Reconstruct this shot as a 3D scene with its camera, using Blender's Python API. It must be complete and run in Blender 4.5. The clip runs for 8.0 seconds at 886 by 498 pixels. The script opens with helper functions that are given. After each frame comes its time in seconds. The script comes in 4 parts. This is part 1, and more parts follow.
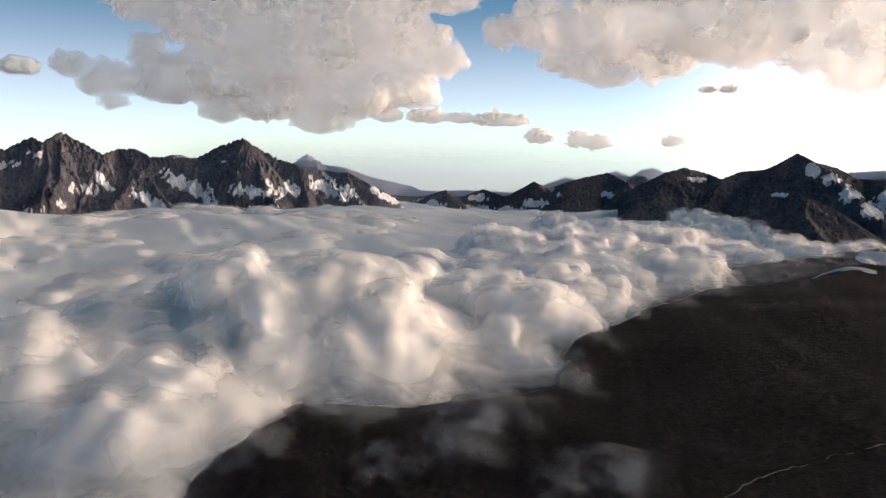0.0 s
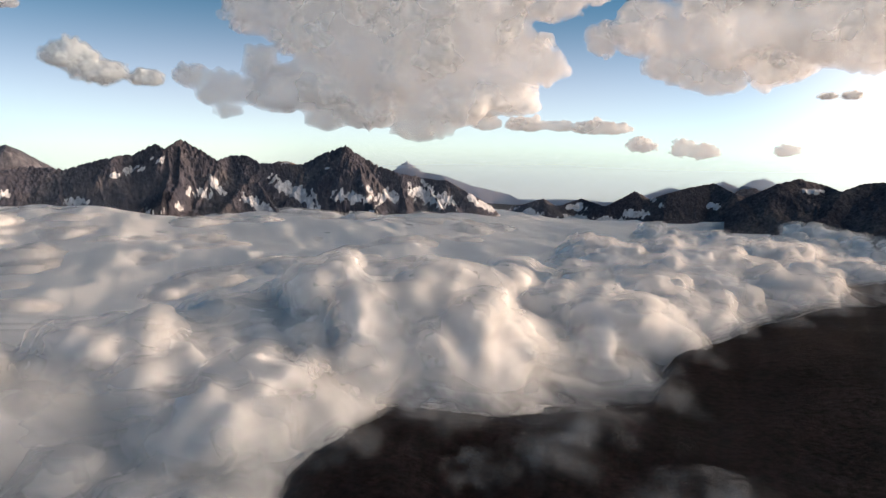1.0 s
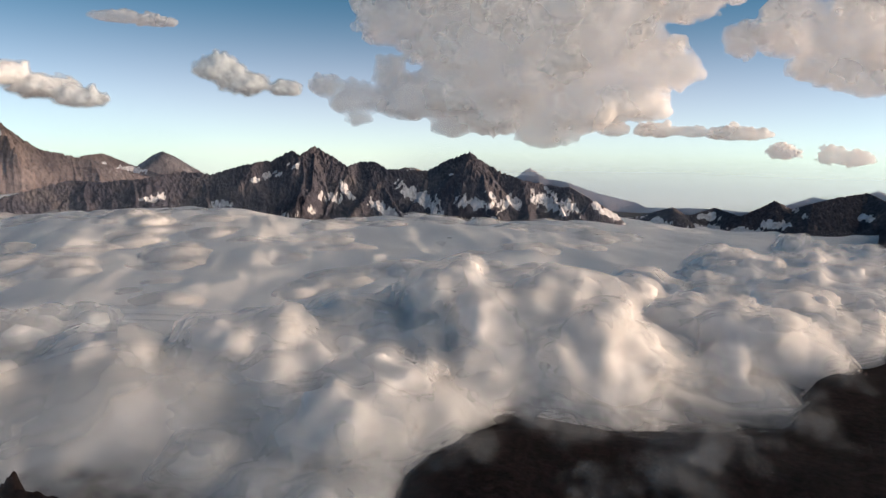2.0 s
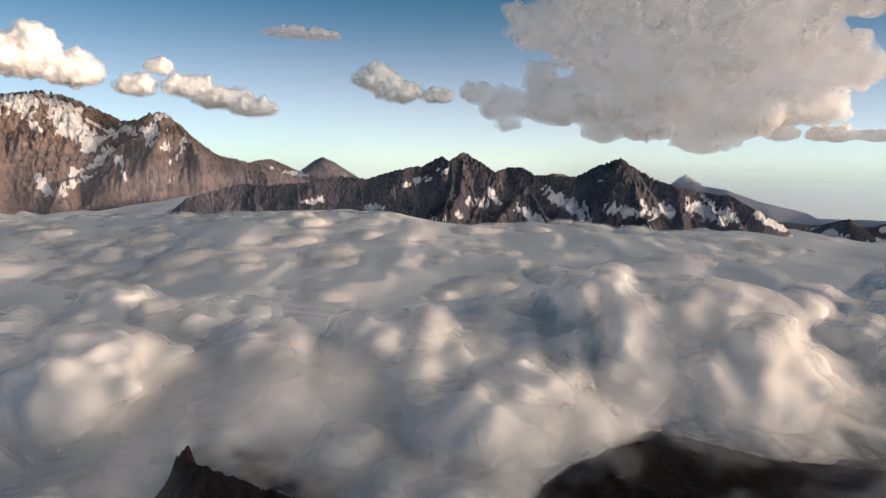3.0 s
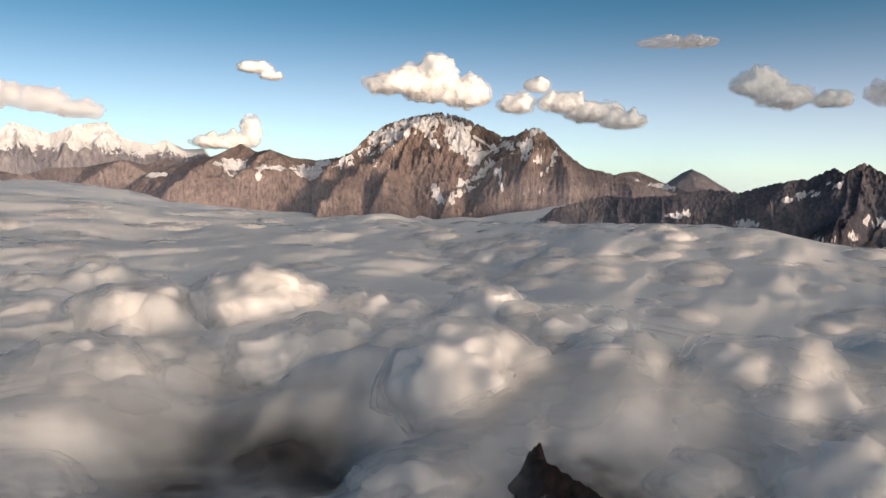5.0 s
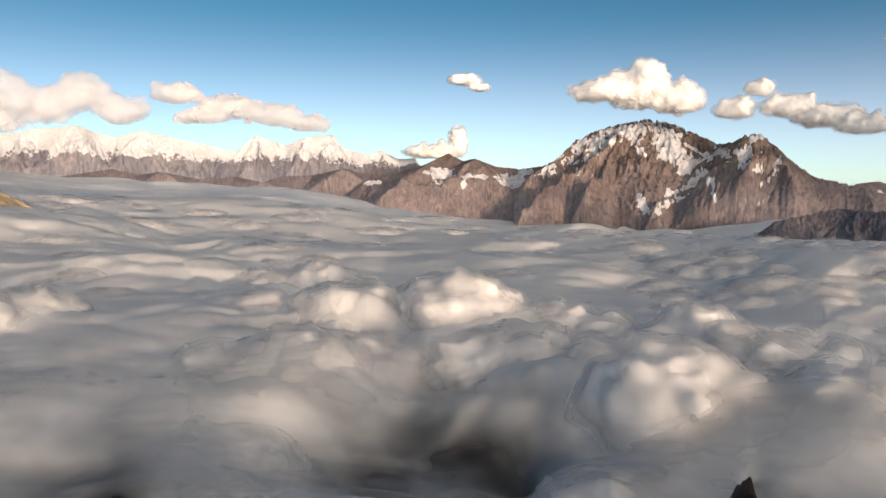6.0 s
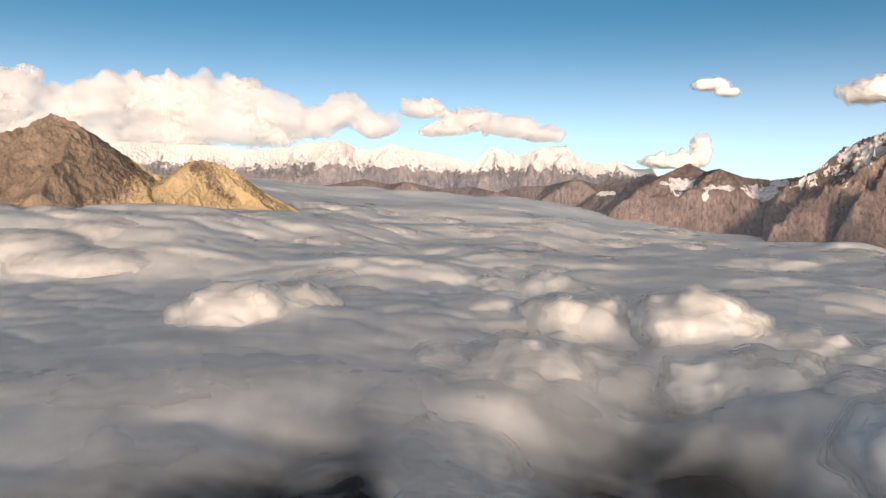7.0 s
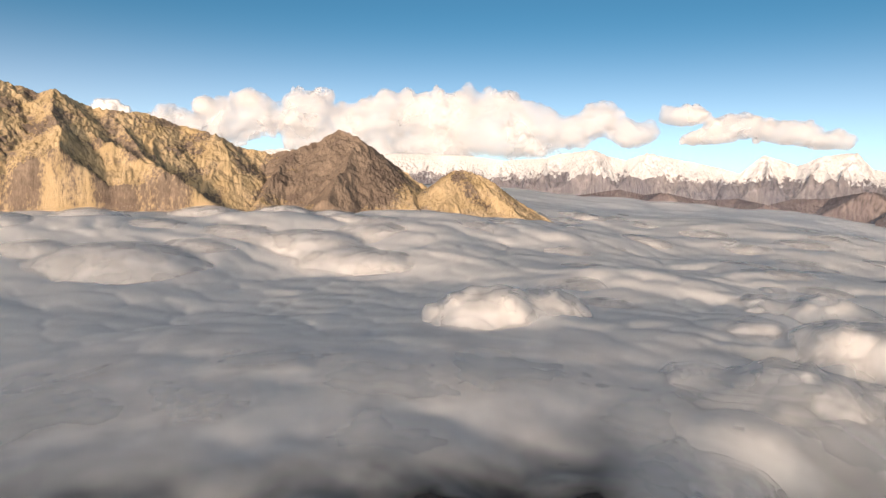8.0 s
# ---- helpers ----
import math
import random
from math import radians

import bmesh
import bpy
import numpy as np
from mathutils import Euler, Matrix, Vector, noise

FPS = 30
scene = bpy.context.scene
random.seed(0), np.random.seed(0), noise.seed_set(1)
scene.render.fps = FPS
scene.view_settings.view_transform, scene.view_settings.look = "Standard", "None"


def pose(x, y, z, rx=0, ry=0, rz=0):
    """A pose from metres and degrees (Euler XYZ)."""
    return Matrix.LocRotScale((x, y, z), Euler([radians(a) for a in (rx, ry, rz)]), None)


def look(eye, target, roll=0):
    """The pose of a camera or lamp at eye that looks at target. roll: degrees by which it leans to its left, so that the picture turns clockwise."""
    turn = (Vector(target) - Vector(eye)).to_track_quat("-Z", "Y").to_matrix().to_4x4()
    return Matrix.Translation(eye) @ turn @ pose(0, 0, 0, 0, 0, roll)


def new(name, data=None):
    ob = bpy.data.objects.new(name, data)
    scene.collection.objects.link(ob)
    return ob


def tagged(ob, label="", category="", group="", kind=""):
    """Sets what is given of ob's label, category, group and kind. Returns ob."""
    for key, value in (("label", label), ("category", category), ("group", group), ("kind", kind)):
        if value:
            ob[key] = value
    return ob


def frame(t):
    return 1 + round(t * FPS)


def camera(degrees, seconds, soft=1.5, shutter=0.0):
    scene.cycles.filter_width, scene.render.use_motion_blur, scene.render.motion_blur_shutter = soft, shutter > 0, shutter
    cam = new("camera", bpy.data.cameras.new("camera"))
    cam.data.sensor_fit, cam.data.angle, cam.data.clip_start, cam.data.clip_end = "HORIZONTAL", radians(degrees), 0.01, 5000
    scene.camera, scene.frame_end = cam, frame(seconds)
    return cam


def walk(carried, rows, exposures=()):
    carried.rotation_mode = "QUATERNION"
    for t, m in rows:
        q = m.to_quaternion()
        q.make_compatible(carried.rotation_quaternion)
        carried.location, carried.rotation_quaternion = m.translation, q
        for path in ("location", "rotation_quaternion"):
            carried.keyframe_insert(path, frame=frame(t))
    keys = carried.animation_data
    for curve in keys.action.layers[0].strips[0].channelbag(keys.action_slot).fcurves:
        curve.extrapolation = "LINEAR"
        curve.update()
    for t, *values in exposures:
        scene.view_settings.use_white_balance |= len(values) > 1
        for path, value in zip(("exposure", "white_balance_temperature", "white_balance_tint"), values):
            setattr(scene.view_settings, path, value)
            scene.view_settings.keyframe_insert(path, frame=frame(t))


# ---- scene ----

# The hovering camera turns on the spot, high over a sea of cloud.
EYE = Vector((0.0, 0.0, 200.0))
cam = camera(65.8, 8.0, soft=1.3)
PATH = [
    (0.0, pose(0, 0, 200, 81.211, -0.556, 0.883)),
    (0.5, pose(0, 0, 200, 81.522, -0.731, 4.589)),
    (1.0, pose(0, 0, 200, 81.776, -0.846, 8.987)),
    (2.5, pose(0, 0, 200, 82.305, -0.900, 25.045)),
    (3.0, pose(0, 0, 200, 82.442, -0.945, 31.429)),
    (3.5, pose(0, 0, 200, 82.559, -0.878, 38.418)),
    (4.0, pose(0, 0, 200, 82.644, -0.907, 45.936)),
    (4.5, pose(0, 0, 200, 82.805, -0.825, 53.389)),
    (6.0, pose(0, 0, 200, 83.525, -0.790, 77.837)),
    (6.5, pose(0, 0, 200, 83.814, -0.902, 86.975)),
    (7.0, pose(0, 0, 200, 84.094, -0.947, 97.046)),
    (7.5, pose(0, 0, 200, 84.315, -1.106, 107.392)),
    (8.0, pose(0, 0, 200, 84.497, -1.353, 117.885)),
]
walk(cam, PATH, exposures=((0.0, 1.72, 6900, 10), (2.5, 1.48, 6950, 10), (4.5, 1.42, 6950, 9), (6.0, 1.42, 6950, 9), (8.0, 1.5, 6900, 9)))

# ---- light: a low evening sun and the clear sky ----
SUN_BEARING, SUN_RISE = 76.0, 5.8  # clockwise from +y, above the horizon
scene.cycles.transparent_max_bounces = 32
world = bpy.data.worlds.new("sky")
scene.world = world
world.use_nodes = True
wn = world.node_tree.nodes
sky = wn.new("ShaderNodeTexSky")
sky.sky_type = "NISHITA"
sky.sun_disc = False
sky.sun_elevation = radians(SUN_RISE)
sky.sun_rotation = radians(SUN_BEARING)
sky.altitude, sky.air_density, sky.dust_density, sky.ozone_density = 4500, 0.8, 0.55, 1.3
wl = world.node_tree.links


def sky_mix(blend, fac, a_, b_):
    m = wn.new("ShaderNodeMix")
    m.data_type, m.blend_type = "RGBA", blend
    for sock, v in ((m.inputs[0], fac), (m.inputs[6], a_), (m.inputs[7], b_)):
        if isinstance(v, bpy.types.NodeSocket):
            wl.new(v, sock)
        else:
            sock.default_value = v
    return m.outputs[2]


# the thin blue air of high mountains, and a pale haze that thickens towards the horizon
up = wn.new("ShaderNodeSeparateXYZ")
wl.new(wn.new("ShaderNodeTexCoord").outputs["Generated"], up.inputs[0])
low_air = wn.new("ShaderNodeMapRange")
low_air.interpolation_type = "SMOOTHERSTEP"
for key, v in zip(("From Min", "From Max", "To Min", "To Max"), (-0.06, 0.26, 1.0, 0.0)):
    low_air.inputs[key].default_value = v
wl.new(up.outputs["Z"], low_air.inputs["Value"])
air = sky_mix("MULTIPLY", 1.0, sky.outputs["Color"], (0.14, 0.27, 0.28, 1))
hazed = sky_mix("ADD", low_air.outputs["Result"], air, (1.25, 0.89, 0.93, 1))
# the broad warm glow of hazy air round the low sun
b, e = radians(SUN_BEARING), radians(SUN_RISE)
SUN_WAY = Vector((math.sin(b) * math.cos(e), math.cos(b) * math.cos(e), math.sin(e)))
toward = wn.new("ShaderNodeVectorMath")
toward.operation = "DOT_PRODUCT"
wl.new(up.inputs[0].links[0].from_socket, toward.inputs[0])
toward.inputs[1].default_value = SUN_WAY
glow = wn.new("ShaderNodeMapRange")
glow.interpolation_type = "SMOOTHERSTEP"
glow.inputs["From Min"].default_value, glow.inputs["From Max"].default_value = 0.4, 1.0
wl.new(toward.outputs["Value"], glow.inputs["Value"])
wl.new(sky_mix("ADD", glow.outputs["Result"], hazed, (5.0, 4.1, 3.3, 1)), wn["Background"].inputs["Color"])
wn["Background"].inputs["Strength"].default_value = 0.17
sun = new("sun", bpy.data.lights.new("sun", "SUN"))
sun.data.energy, sun.data.angle, sun.data.color = 1.65, radians(5.0), (1.0, 0.74, 0.57)
sun.matrix_world = look((0, 0, 900), Vector((0, 0, 900)) - SUN_WAY)


# ---- noise over arrays ----
def lattice(ix, iy, seed):
    h = (ix * 374761393 + iy * 668265263 + seed * 1442695041) & 0xFFFFFFFF
    h = ((h ^ (h >> 13)) * 1274126177) & 0xFFFFFFFF
    return (h ^ (h >> 16)) & 0xFFFF


def gnoise(x, y, seed=0):
    """Gradient noise, about -1 to 1."""
    ix, iy = np.floor(x).astype(np.int64), np.floor(y).astype(np.int64)
    fx, fy = x - ix, y - iy
    u, v = fx * fx * fx * (fx * (fx * 6 - 15) + 10), fy * fy * fy * (fy * (fy * 6 - 15) + 10)

    def corner(cx, cy):
        a = lattice(ix + cx, iy + cy, seed) * (2 * np.pi / 65536)
        return np.cos(a) * (fx - cx) + np.sin(a) * (fy - cy)
    low = corner(0, 0) * (1 - u) + corner(1, 0) * u
    high = corner(0, 1) * (1 - u) + corner(1, 1) * u
    return (low * (1 - v) + high * v) * 1.5


def fbm(x, y, octaves, seed=0, gain=0.5):
    total, amp = 0, 1.0
    for k in range(octaves):
        total = total + amp * gnoise(x * 2 ** k + 17.3 * k, y * 2 ** k - 9.1 * k, seed + k)
        amp *= gain
    return total


def ridged(x, y, octaves, seed=0, gain=0.5):
    total, amp = 0, 1.0
    for k in range(octaves):
        total = total + amp * (1 - 2 * np.abs(gnoise(x * 2 ** k + 5.7 * k, y * 2 ** k + 3.3 * k, seed + k)))
        amp *= gain
    return total


def domes(x, y, seed=0):
    """Rounded heads packed side by side, 0 to 1, with creases between them."""
    ix, iy = np.floor(x).astype(np.int64), np.floor(y).astype(np.int64)
    best = np.zeros_like(x)
    for cx in (-1, 0, 1):
        for cy in (-1, 0, 1):
            h = lattice(ix + cx, iy + cy, seed)
            px, py = ix + cx + 0.15 + 0.7 * (h & 255) / 255, iy + cy + 0.15 + 0.7 * ((h >> 8) & 255) / 255
            size = 0.62 + 0.3 * lattice(ix + cx, iy + cy, seed + 5) / 65535
            d2 = ((x - px) ** 2 + (y - py) ** 2) / size ** 2
            best = np.maximum(best, np.maximum(1 - d2, 0) ** 0.7 * size)
    return best


def gnoise3(x, y, z, seed=0):
    """Value-gradient noise in space, about -1 to 1."""
    ix, iy, iz = (np.floor(c).astype(np.int64) for c in (x, y, z))
    fx, fy, fz = x - ix, y - iy, z - iz
    u, v, w = (c * c * c * (c * (c * 6 - 15) + 10) for c in (fx, fy, fz))

    def corner(cx, cy, cz):
        h = lattice(ix + cx, iy + cy + 131 * (iz + cz), seed)
        a, c = (h & 255) * (2 * np.pi / 256), (h >> 8) / 127.5 - 1
        r = np.sqrt(np.maximum(1 - c * c, 0))
        return np.cos(a) * r * (fx - cx) + np.sin(a) * r * (fy - cy) + c * (fz - cz)
    total = 0
    for cz, fw in ((0, 1 - w), (1, w)):
        for cy, fv in ((0, 1 - v), (1, v)):
            total = total + fw * fv * (corner(0, cy, cz) * (1 - u) + corner(1, cy, cz) * u)
    return total * 1.6


def skin(field, origin, cell):
    """The surface field = 0 as quads (surface nets): vertices and faces."""
    inside = field > 0
    n = np.array(field.shape) - 1
    total, count = np.zeros((*n, 3)), np.zeros(n)
    grid = np.stack(np.meshgrid(*(np.arange(k) for k in n), indexing="ij"), -1).astype(float)
    part_of = lambda arr, o: arr[o[0]:o[0] + n[0], o[1]:o[1] + n[1], o[2]:o[2] + n[2]]
    for axis in range(3):
        for i in (0, 1):
            for j in (0, 1):
                o = [0, 0, 0]
                o[(axis + 1) % 3], o[(axis + 2) % 3] = i, j
                o2 = list(o)
                o2[axis] += 1
                f0, f1 = part_of(field, o), part_of(field, o2)
                cut = (f0 > 0) != (f1 > 0)
                t = np.where(cut, f0 / np.where(cut, f0 - f1, 1), 0)
                add = np.array(o, float) + np.stack([t if k == axis else 0 * t for k in range(3)], -1)
                total += add * cut[..., None]
                count += cut
    used = count > 0
    index = np.full(n, -1)
    index[used] = np.arange(used.sum())
    verts = (grid[used] + total[used] / count[used][:, None]) * cell + origin
    faces = []
    for axis in range(3):
        b1, b2 = (axis + 1) % 3, (axis + 2) % 3
        lo, hi = [slice(1, k) for k in n], [slice(1, k) for k in n]
        lo[axis], hi[axis] = slice(0, n[axis]), slice(1, n[axis] + 1)
        f0, f1 = inside[tuple(lo)], inside[tuple(hi)]
        where = np.argwhere(f0 != f1)
        flip = f0[f0 != f1]
        off = np.array([0 if k == axis else 1 for k in range(3)])
        base = where + off
        step1, step2 = np.eye(3, dtype=int)[b1], np.eye(3, dtype=int)[b2]
        q = np.stack([index[tuple((base - d).T)] for d in (0 * step1, step1, step1 + step2, step2)], -1)
        q[~flip] = q[~flip][:, ::-1]
        faces.append(q[:, ::-1])
    return verts, np.concatenate(faces)


def smooth(a, lo, hi):
    t = np.clip((a - lo) / (hi - lo), 0, 1)
    return t * t * (3 - 2 * t)


# ---- placing by bearing (degrees to the left of +y), rise and distance from the eye ----
def at(bearing, rise, distance):
    a = radians(bearing)
    return np.array((-math.sin(a) * distance, math.cos(a) * distance, EYE.z + math.tan(radians(rise)) * distance))


def bearing_of(x, y):
    return np.degrees(np.arctan2(-x, y))


# ---- materials ----
def material(name):
    m = bpy.data.materials.new(name)
    m.use_nodes = True
    return m, m.node_tree.nodes, m.node_tree.links


def node(nodes, kind, **values):
    n = nodes.new(kind)
    for key, value in values.items():
        n.inputs[key.replace("_", " ")].default_value = value
    return n


def noise_node(nodes, links, co, scale, detail=5.0, rough=0.55):
    n = node(nodes, "ShaderNodeTexNoise", Scale=scale, Detail=detail, Roughness=rough)
    links.new(co, n.inputs["Vector"])
    return n.outputs["Fac"]


def ramp(nodes, links, fac, stops):
    r = nodes.new("ShaderNodeValToRGB")
    el = r.color_ramp.elements
    while len(el) < len(stops):
        el.new(0.5)
    for e_, (p, c) in zip(el, stops):
        e_.position, e_.color = p, (*c, 1)
    links.new(fac, r.inputs["Fac"])
    return r.outputs["Color"]


def mix(nodes, links, fac, a, b_):
    m = nodes.new("ShaderNodeMix")
    m.data_type = "RGBA"
    for sock, v in ((m.inputs[0], fac), (m.inputs[6], a), (m.inputs[7], b_)):
        if isinstance(v, bpy.types.NodeSocket):
            links.new(v, sock)
        else:
            sock.default_value = v if isinstance(v, float) else (*v, 1)
    return m.outputs[2]


def rock(name, dark, mid, light, grain, snow=True, bump=1.0, speckle=0.7, cover=((0.55, 0.55, 0.56), (0.8, 0.8, 0.8)), contrast=1.0):
    """Weathered rock with scree tones; the mesh's own 'snow' layer says where snow (or grass, by its cover) lies."""
    m, nodes, links = material(name)
    co = nodes.new("ShaderNodeTexCoord").outputs["Object"]
    large = noise_node(nodes, links, co, 1.0 / (grain * 12), 6)
    stretch = nodes.new("ShaderNodeMapping")  # gullies and strata run down the slope
    stretch.inputs["Scale"].default_value = (1.0, 1.0, 0.4)
    links.new(co, stretch.inputs["Vector"])
    fine = noise_node(nodes, links, stretch.outputs["Vector"], 1.0 / grain, 8, 0.7)
    base = ramp(nodes, links, large, ((0.3, dark), (0.5, mid), (0.72, light)))
    speck = ramp(nodes, links, fine, ((0.32, (0.3, 0.3, 0.32)), (0.68, (1.45, 1.42, 1.4))))
    mul = nodes.new("ShaderNodeMix")
    mul.data_type, mul.blend_type = "RGBA", "MULTIPLY"
    mul.inputs[0].default_value = contrast
    links.new(base, mul.inputs[6])
    links.new(speck, mul.inputs[7])
    colour = mul.outputs[2]
    bs = nodes["Principled BSDF"]
    bs.inputs["Roughness"].default_value = 0.92
    bs.inputs["Specular IOR Level"].default_value = 0.15
    if snow:
        at_ = nodes.new("ShaderNodeAttribute")
        at_.attribute_name = "snow"
        jitter = node(nodes, "ShaderNodeMath")
        jitter.operation = "MULTIPLY_ADD"
        links.new(fine, jitter.inputs[0])
        jitter.inputs[1].default_value = speckle
        links.new(at_.outputs["Fac"], jitter.inputs[2])
        edge = node(nodes, "ShaderNodeMapRange")
        edge.inputs["From Min"].default_value, edge.inputs["From Max"].default_value = 0.43 + speckle / 2, 0.6 + speckle / 2
        links.new(jitter.outputs[0], edge.inputs["Value"])
        white = ramp(nodes, links, large, ((0.3, cover[0]), (0.65, cover[1])))
        colour = mix(nodes, links, edge.outputs["Result"], colour, white)
    links.new(colour, bs.inputs["Base Color"])
    bp = node(nodes, "ShaderNodeBump", Strength=0.8 * bump, Distance=grain * 0.6)
    links.new(fine, bp.inputs["Height"])
    links.new(bp.outputs["Normal"], bs.inputs["Normal"])
    return m


def cloud_matter(name, through_light=0.25, veil=None, scale=60.0, tint=(0.99, 0.98, 0.965), covered=True, detail=3.0, soft_light=0.0):
    """White droplets: scattering, a little light let through; a veil is thin where its 'cover' layer and its wisps are thin."""
    m, nodes, links = material(name)
    nodes.remove(nodes["Principled BSDF"])
    out = nodes["Material Output"]
    co = nodes.new("ShaderNodeTexCoord").outputs["Object"]
    wisps = noise_node(nodes, links, co, 1.0 / scale, detail, 0.5)
    shade = ramp(nodes, links, wisps, ((0.3, tuple(0.97 * c for c in tint)), (0.7, tint)))
    dif, tra = nodes.new("ShaderNodeBsdfDiffuse"), nodes.new("ShaderNodeBsdfTranslucent")
    links.new(shade, dif.inputs["Color"])
    links.new(shade, tra.inputs["Color"])
    mx = nodes.new("ShaderNodeMixShader")
    mx.inputs[0].default_value = through_light
    links.new(dif.outputs[0], mx.inputs[1])
    links.new(tra.outputs[0], mx.inputs[2])
    surface = mx.outputs[0]
    if soft_light:
        deep = nodes.new("ShaderNodeSubsurfaceScattering")
        deep.falloff = "BURLEY"
        links.new(shade, deep.inputs["Color"])
        deep.inputs["Radius"].default_value = (1, 1, 1)
        deep.inputs["Scale"].default_value = soft_light
        links.new(deep.outputs[0], mx.inputs[1])
    if veil is not None:
        at_ = nodes.new("ShaderNodeAttribute")
        at_.attribute_name = "cover"
        rng = node(nodes, "ShaderNodeMapRange")
        rng.interpolation_type = "SMOOTHSTEP"
        for key, v in zip(("From Min", "From Max", "To Min", "To Max"), veil):
            rng.inputs[key].default_value = v
        links.new(wisps, rng.inputs["Value"])
        mul = node(nodes, "ShaderNodeMath")
        mul.operation, mul.use_clamp = "MULTIPLY", True
        links.new(rng.outputs["Result"], mul.inputs[0])
        if covered:
            links.new(at_.outputs["Fac"], mul.inputs[1])
        else:
            mul.inputs[1].default_value = 1.0
        clear = nodes.new("ShaderNodeBsdfTransparent")
        mt = nodes.new("ShaderNodeMixShader")
        links.new(mul.outputs[0], mt.inputs[0])
        links.new(clear.outputs[0], mt.inputs[1])
        links.new(surface, mt.inputs[2])
        surface = mt.outputs[0]
    links.new(surface, out.inputs["Surface"])
    return m


M_ground = rock("volcanic_scree", (0.016, 0.0105, 0.0105), (0.024, 0.0155, 0.015), (0.037, 0.025, 0.023), 6, snow=True)
M_trail = rock("trodden_grit", (0.16, 0.13, 0.11), (0.22, 0.18, 0.16), (0.3, 0.26, 0.22), 3, snow=False)
# Raised and blued: aerial haze put into the dark rock's colour.
M_dark = rock("dark_rock", (0.05, 0.05, 0.068), (0.082, 0.08, 0.098), (0.15, 0.138, 0.14), 9)
M_brown = rock("brown_granite", (0.12, 0.093, 0.088), (0.21, 0.165, 0.15), (0.32, 0.26, 0.235), 12)
M_grass = rock("grassy_scree", (0.16, 0.125, 0.105), (0.24, 0.19, 0.15), (0.34, 0.27, 0.21), 7, speckle=0.9, cover=((0.48, 0.36, 0.20), (0.62, 0.48, 0.30)), contrast=0.45, bump=0.7)
# M_far and M_hill: greyer, bluer base colours stand in for distance haze.
M_far = rock("hazed_granite", (0.15, 0.14, 0.155), (0.23, 0.21, 0.215), (0.32, 0.29, 0.28), 18, speckle=0.25)
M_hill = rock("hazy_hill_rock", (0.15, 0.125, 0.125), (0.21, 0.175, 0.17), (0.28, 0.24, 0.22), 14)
M_snow, mn, ml = material("old_snow")
co_ = mn.new("ShaderNodeTexCoord").outputs["Object"]
streak = noise_node(mn, ml, co_, 0.035, 7, 0.65)
ml.new(ramp(mn, ml, streak, ((0.34, (0.42, 0.41, 0.42)), (0.5, (0.66, 0.66, 0.68)), (0.68, (0.82, 0.82, 0.84)))), mn["Principled BSDF"].inputs["Base Color"])
mn["Principled BSDF"].inputs["Roughness"].default_value = 0.75
bump_ = node(mn, "ShaderNodeBump", Strength=0.7, Distance=6.0)
ml.new(noise_node(mn, ml, co_, 0.09, 6, 0.6), bump_.inputs["Height"])
ml.new(bump_.outputs["Normal"], mn["Principled BSDF"].inputs["Normal"])
M_cloud = cloud_matter("cloud_droplets", 0.0, veil=(0.0, 0.05, 1.0, 1.0), soft_light=8.0)
M_veil = cloud_matter("cloud_mist", 0.4, veil=(0.34, 0.70, 0.0, 0.55), scale=100, detail=3.5)
M_sky = cloud_matter("cumulus_droplets", 0.1, soft_light=60.0, scale=160, tint=(0.985, 0.98, 0.975))
M_skythin = cloud_matter("thin_cumulus_droplets", 0.5, veil=(0.25, 0.75, 0.13, 0.30), scale=260, covered=False, tint=(0.99, 0.98, 0.97))
M_billow = cloud_matter("billow_droplets", 0.0, soft_light=12.0, scale=120, tint=(0.985, 0.975, 0.965))
M_billowveil = cloud_matter("billow_mist", 0.5, veil=(0.3, 0.7, 0.06, 0.34), scale=70, covered=False)
# For the added haze sheets: the air's blue is put into their colour.
M_haze = cloud_matter("haze_sheet", 0.5, veil=(0.2, 0.8, 0.85, 1.0), scale=900, tint=(0.48, 0.66, 0.95))
M_wisp = cloud_matter("wisp_mist", 0.5, veil=(0.35, 0.68, 0.0, 0.19), scale=24, detail=5.0)
M_skyveil = cloud_matter("cumulus_mist", 0.5, veil=(0.3, 0.7, 0.14, 0.26), scale=400, covered=False)


# ---- sheets ----
def sheet(name, xs, ys, zs, mat, layers=None):
    """One mesh over a grid of rows and columns."""
    nr, nc = xs.shape
    me = bpy.data.meshes.new(name)
    co = np.stack((xs, ys, zs), -1).reshape(-1, 3)
    i = np.arange(nr * nc).reshape(nr, nc)
    quads = np.stack((i[:-1, :-1], i[:-1, 1:], i[1:, 1:], i[1:, :-1]), -1).reshape(-1, 4)
    me.vertices.add(len(co))
    me.vertices.foreach_set("co", co.astype(np.float32).ravel())
    me.loops.add(quads.size)
    me.loops.foreach_set("vertex_index", quads.astype(np.int32).ravel())
    me.polygons.add(len(quads))
    me.polygons.foreach_set("loop_start", np.arange(0, quads.size, 4, dtype=np.int32))
    me.polygons.foreach_set("loop_total", np.full(len(quads), 4, dtype=np.int32))
    me.update(calc_edges=True)
    for key, values in (layers or {}).items():
        me.attributes.new(key, "FLOAT", "POINT").data.foreach_set("value", values.astype(np.float32).ravel())
    me.shade_smooth()
    me.materials.append(mat)
    ob = new(name, me)
    ob.shadow_terminator_geometry_offset, ob.shadow_terminator_shading_offset = 0.4, 0.2  # smooth shading under the low sun
    return ob


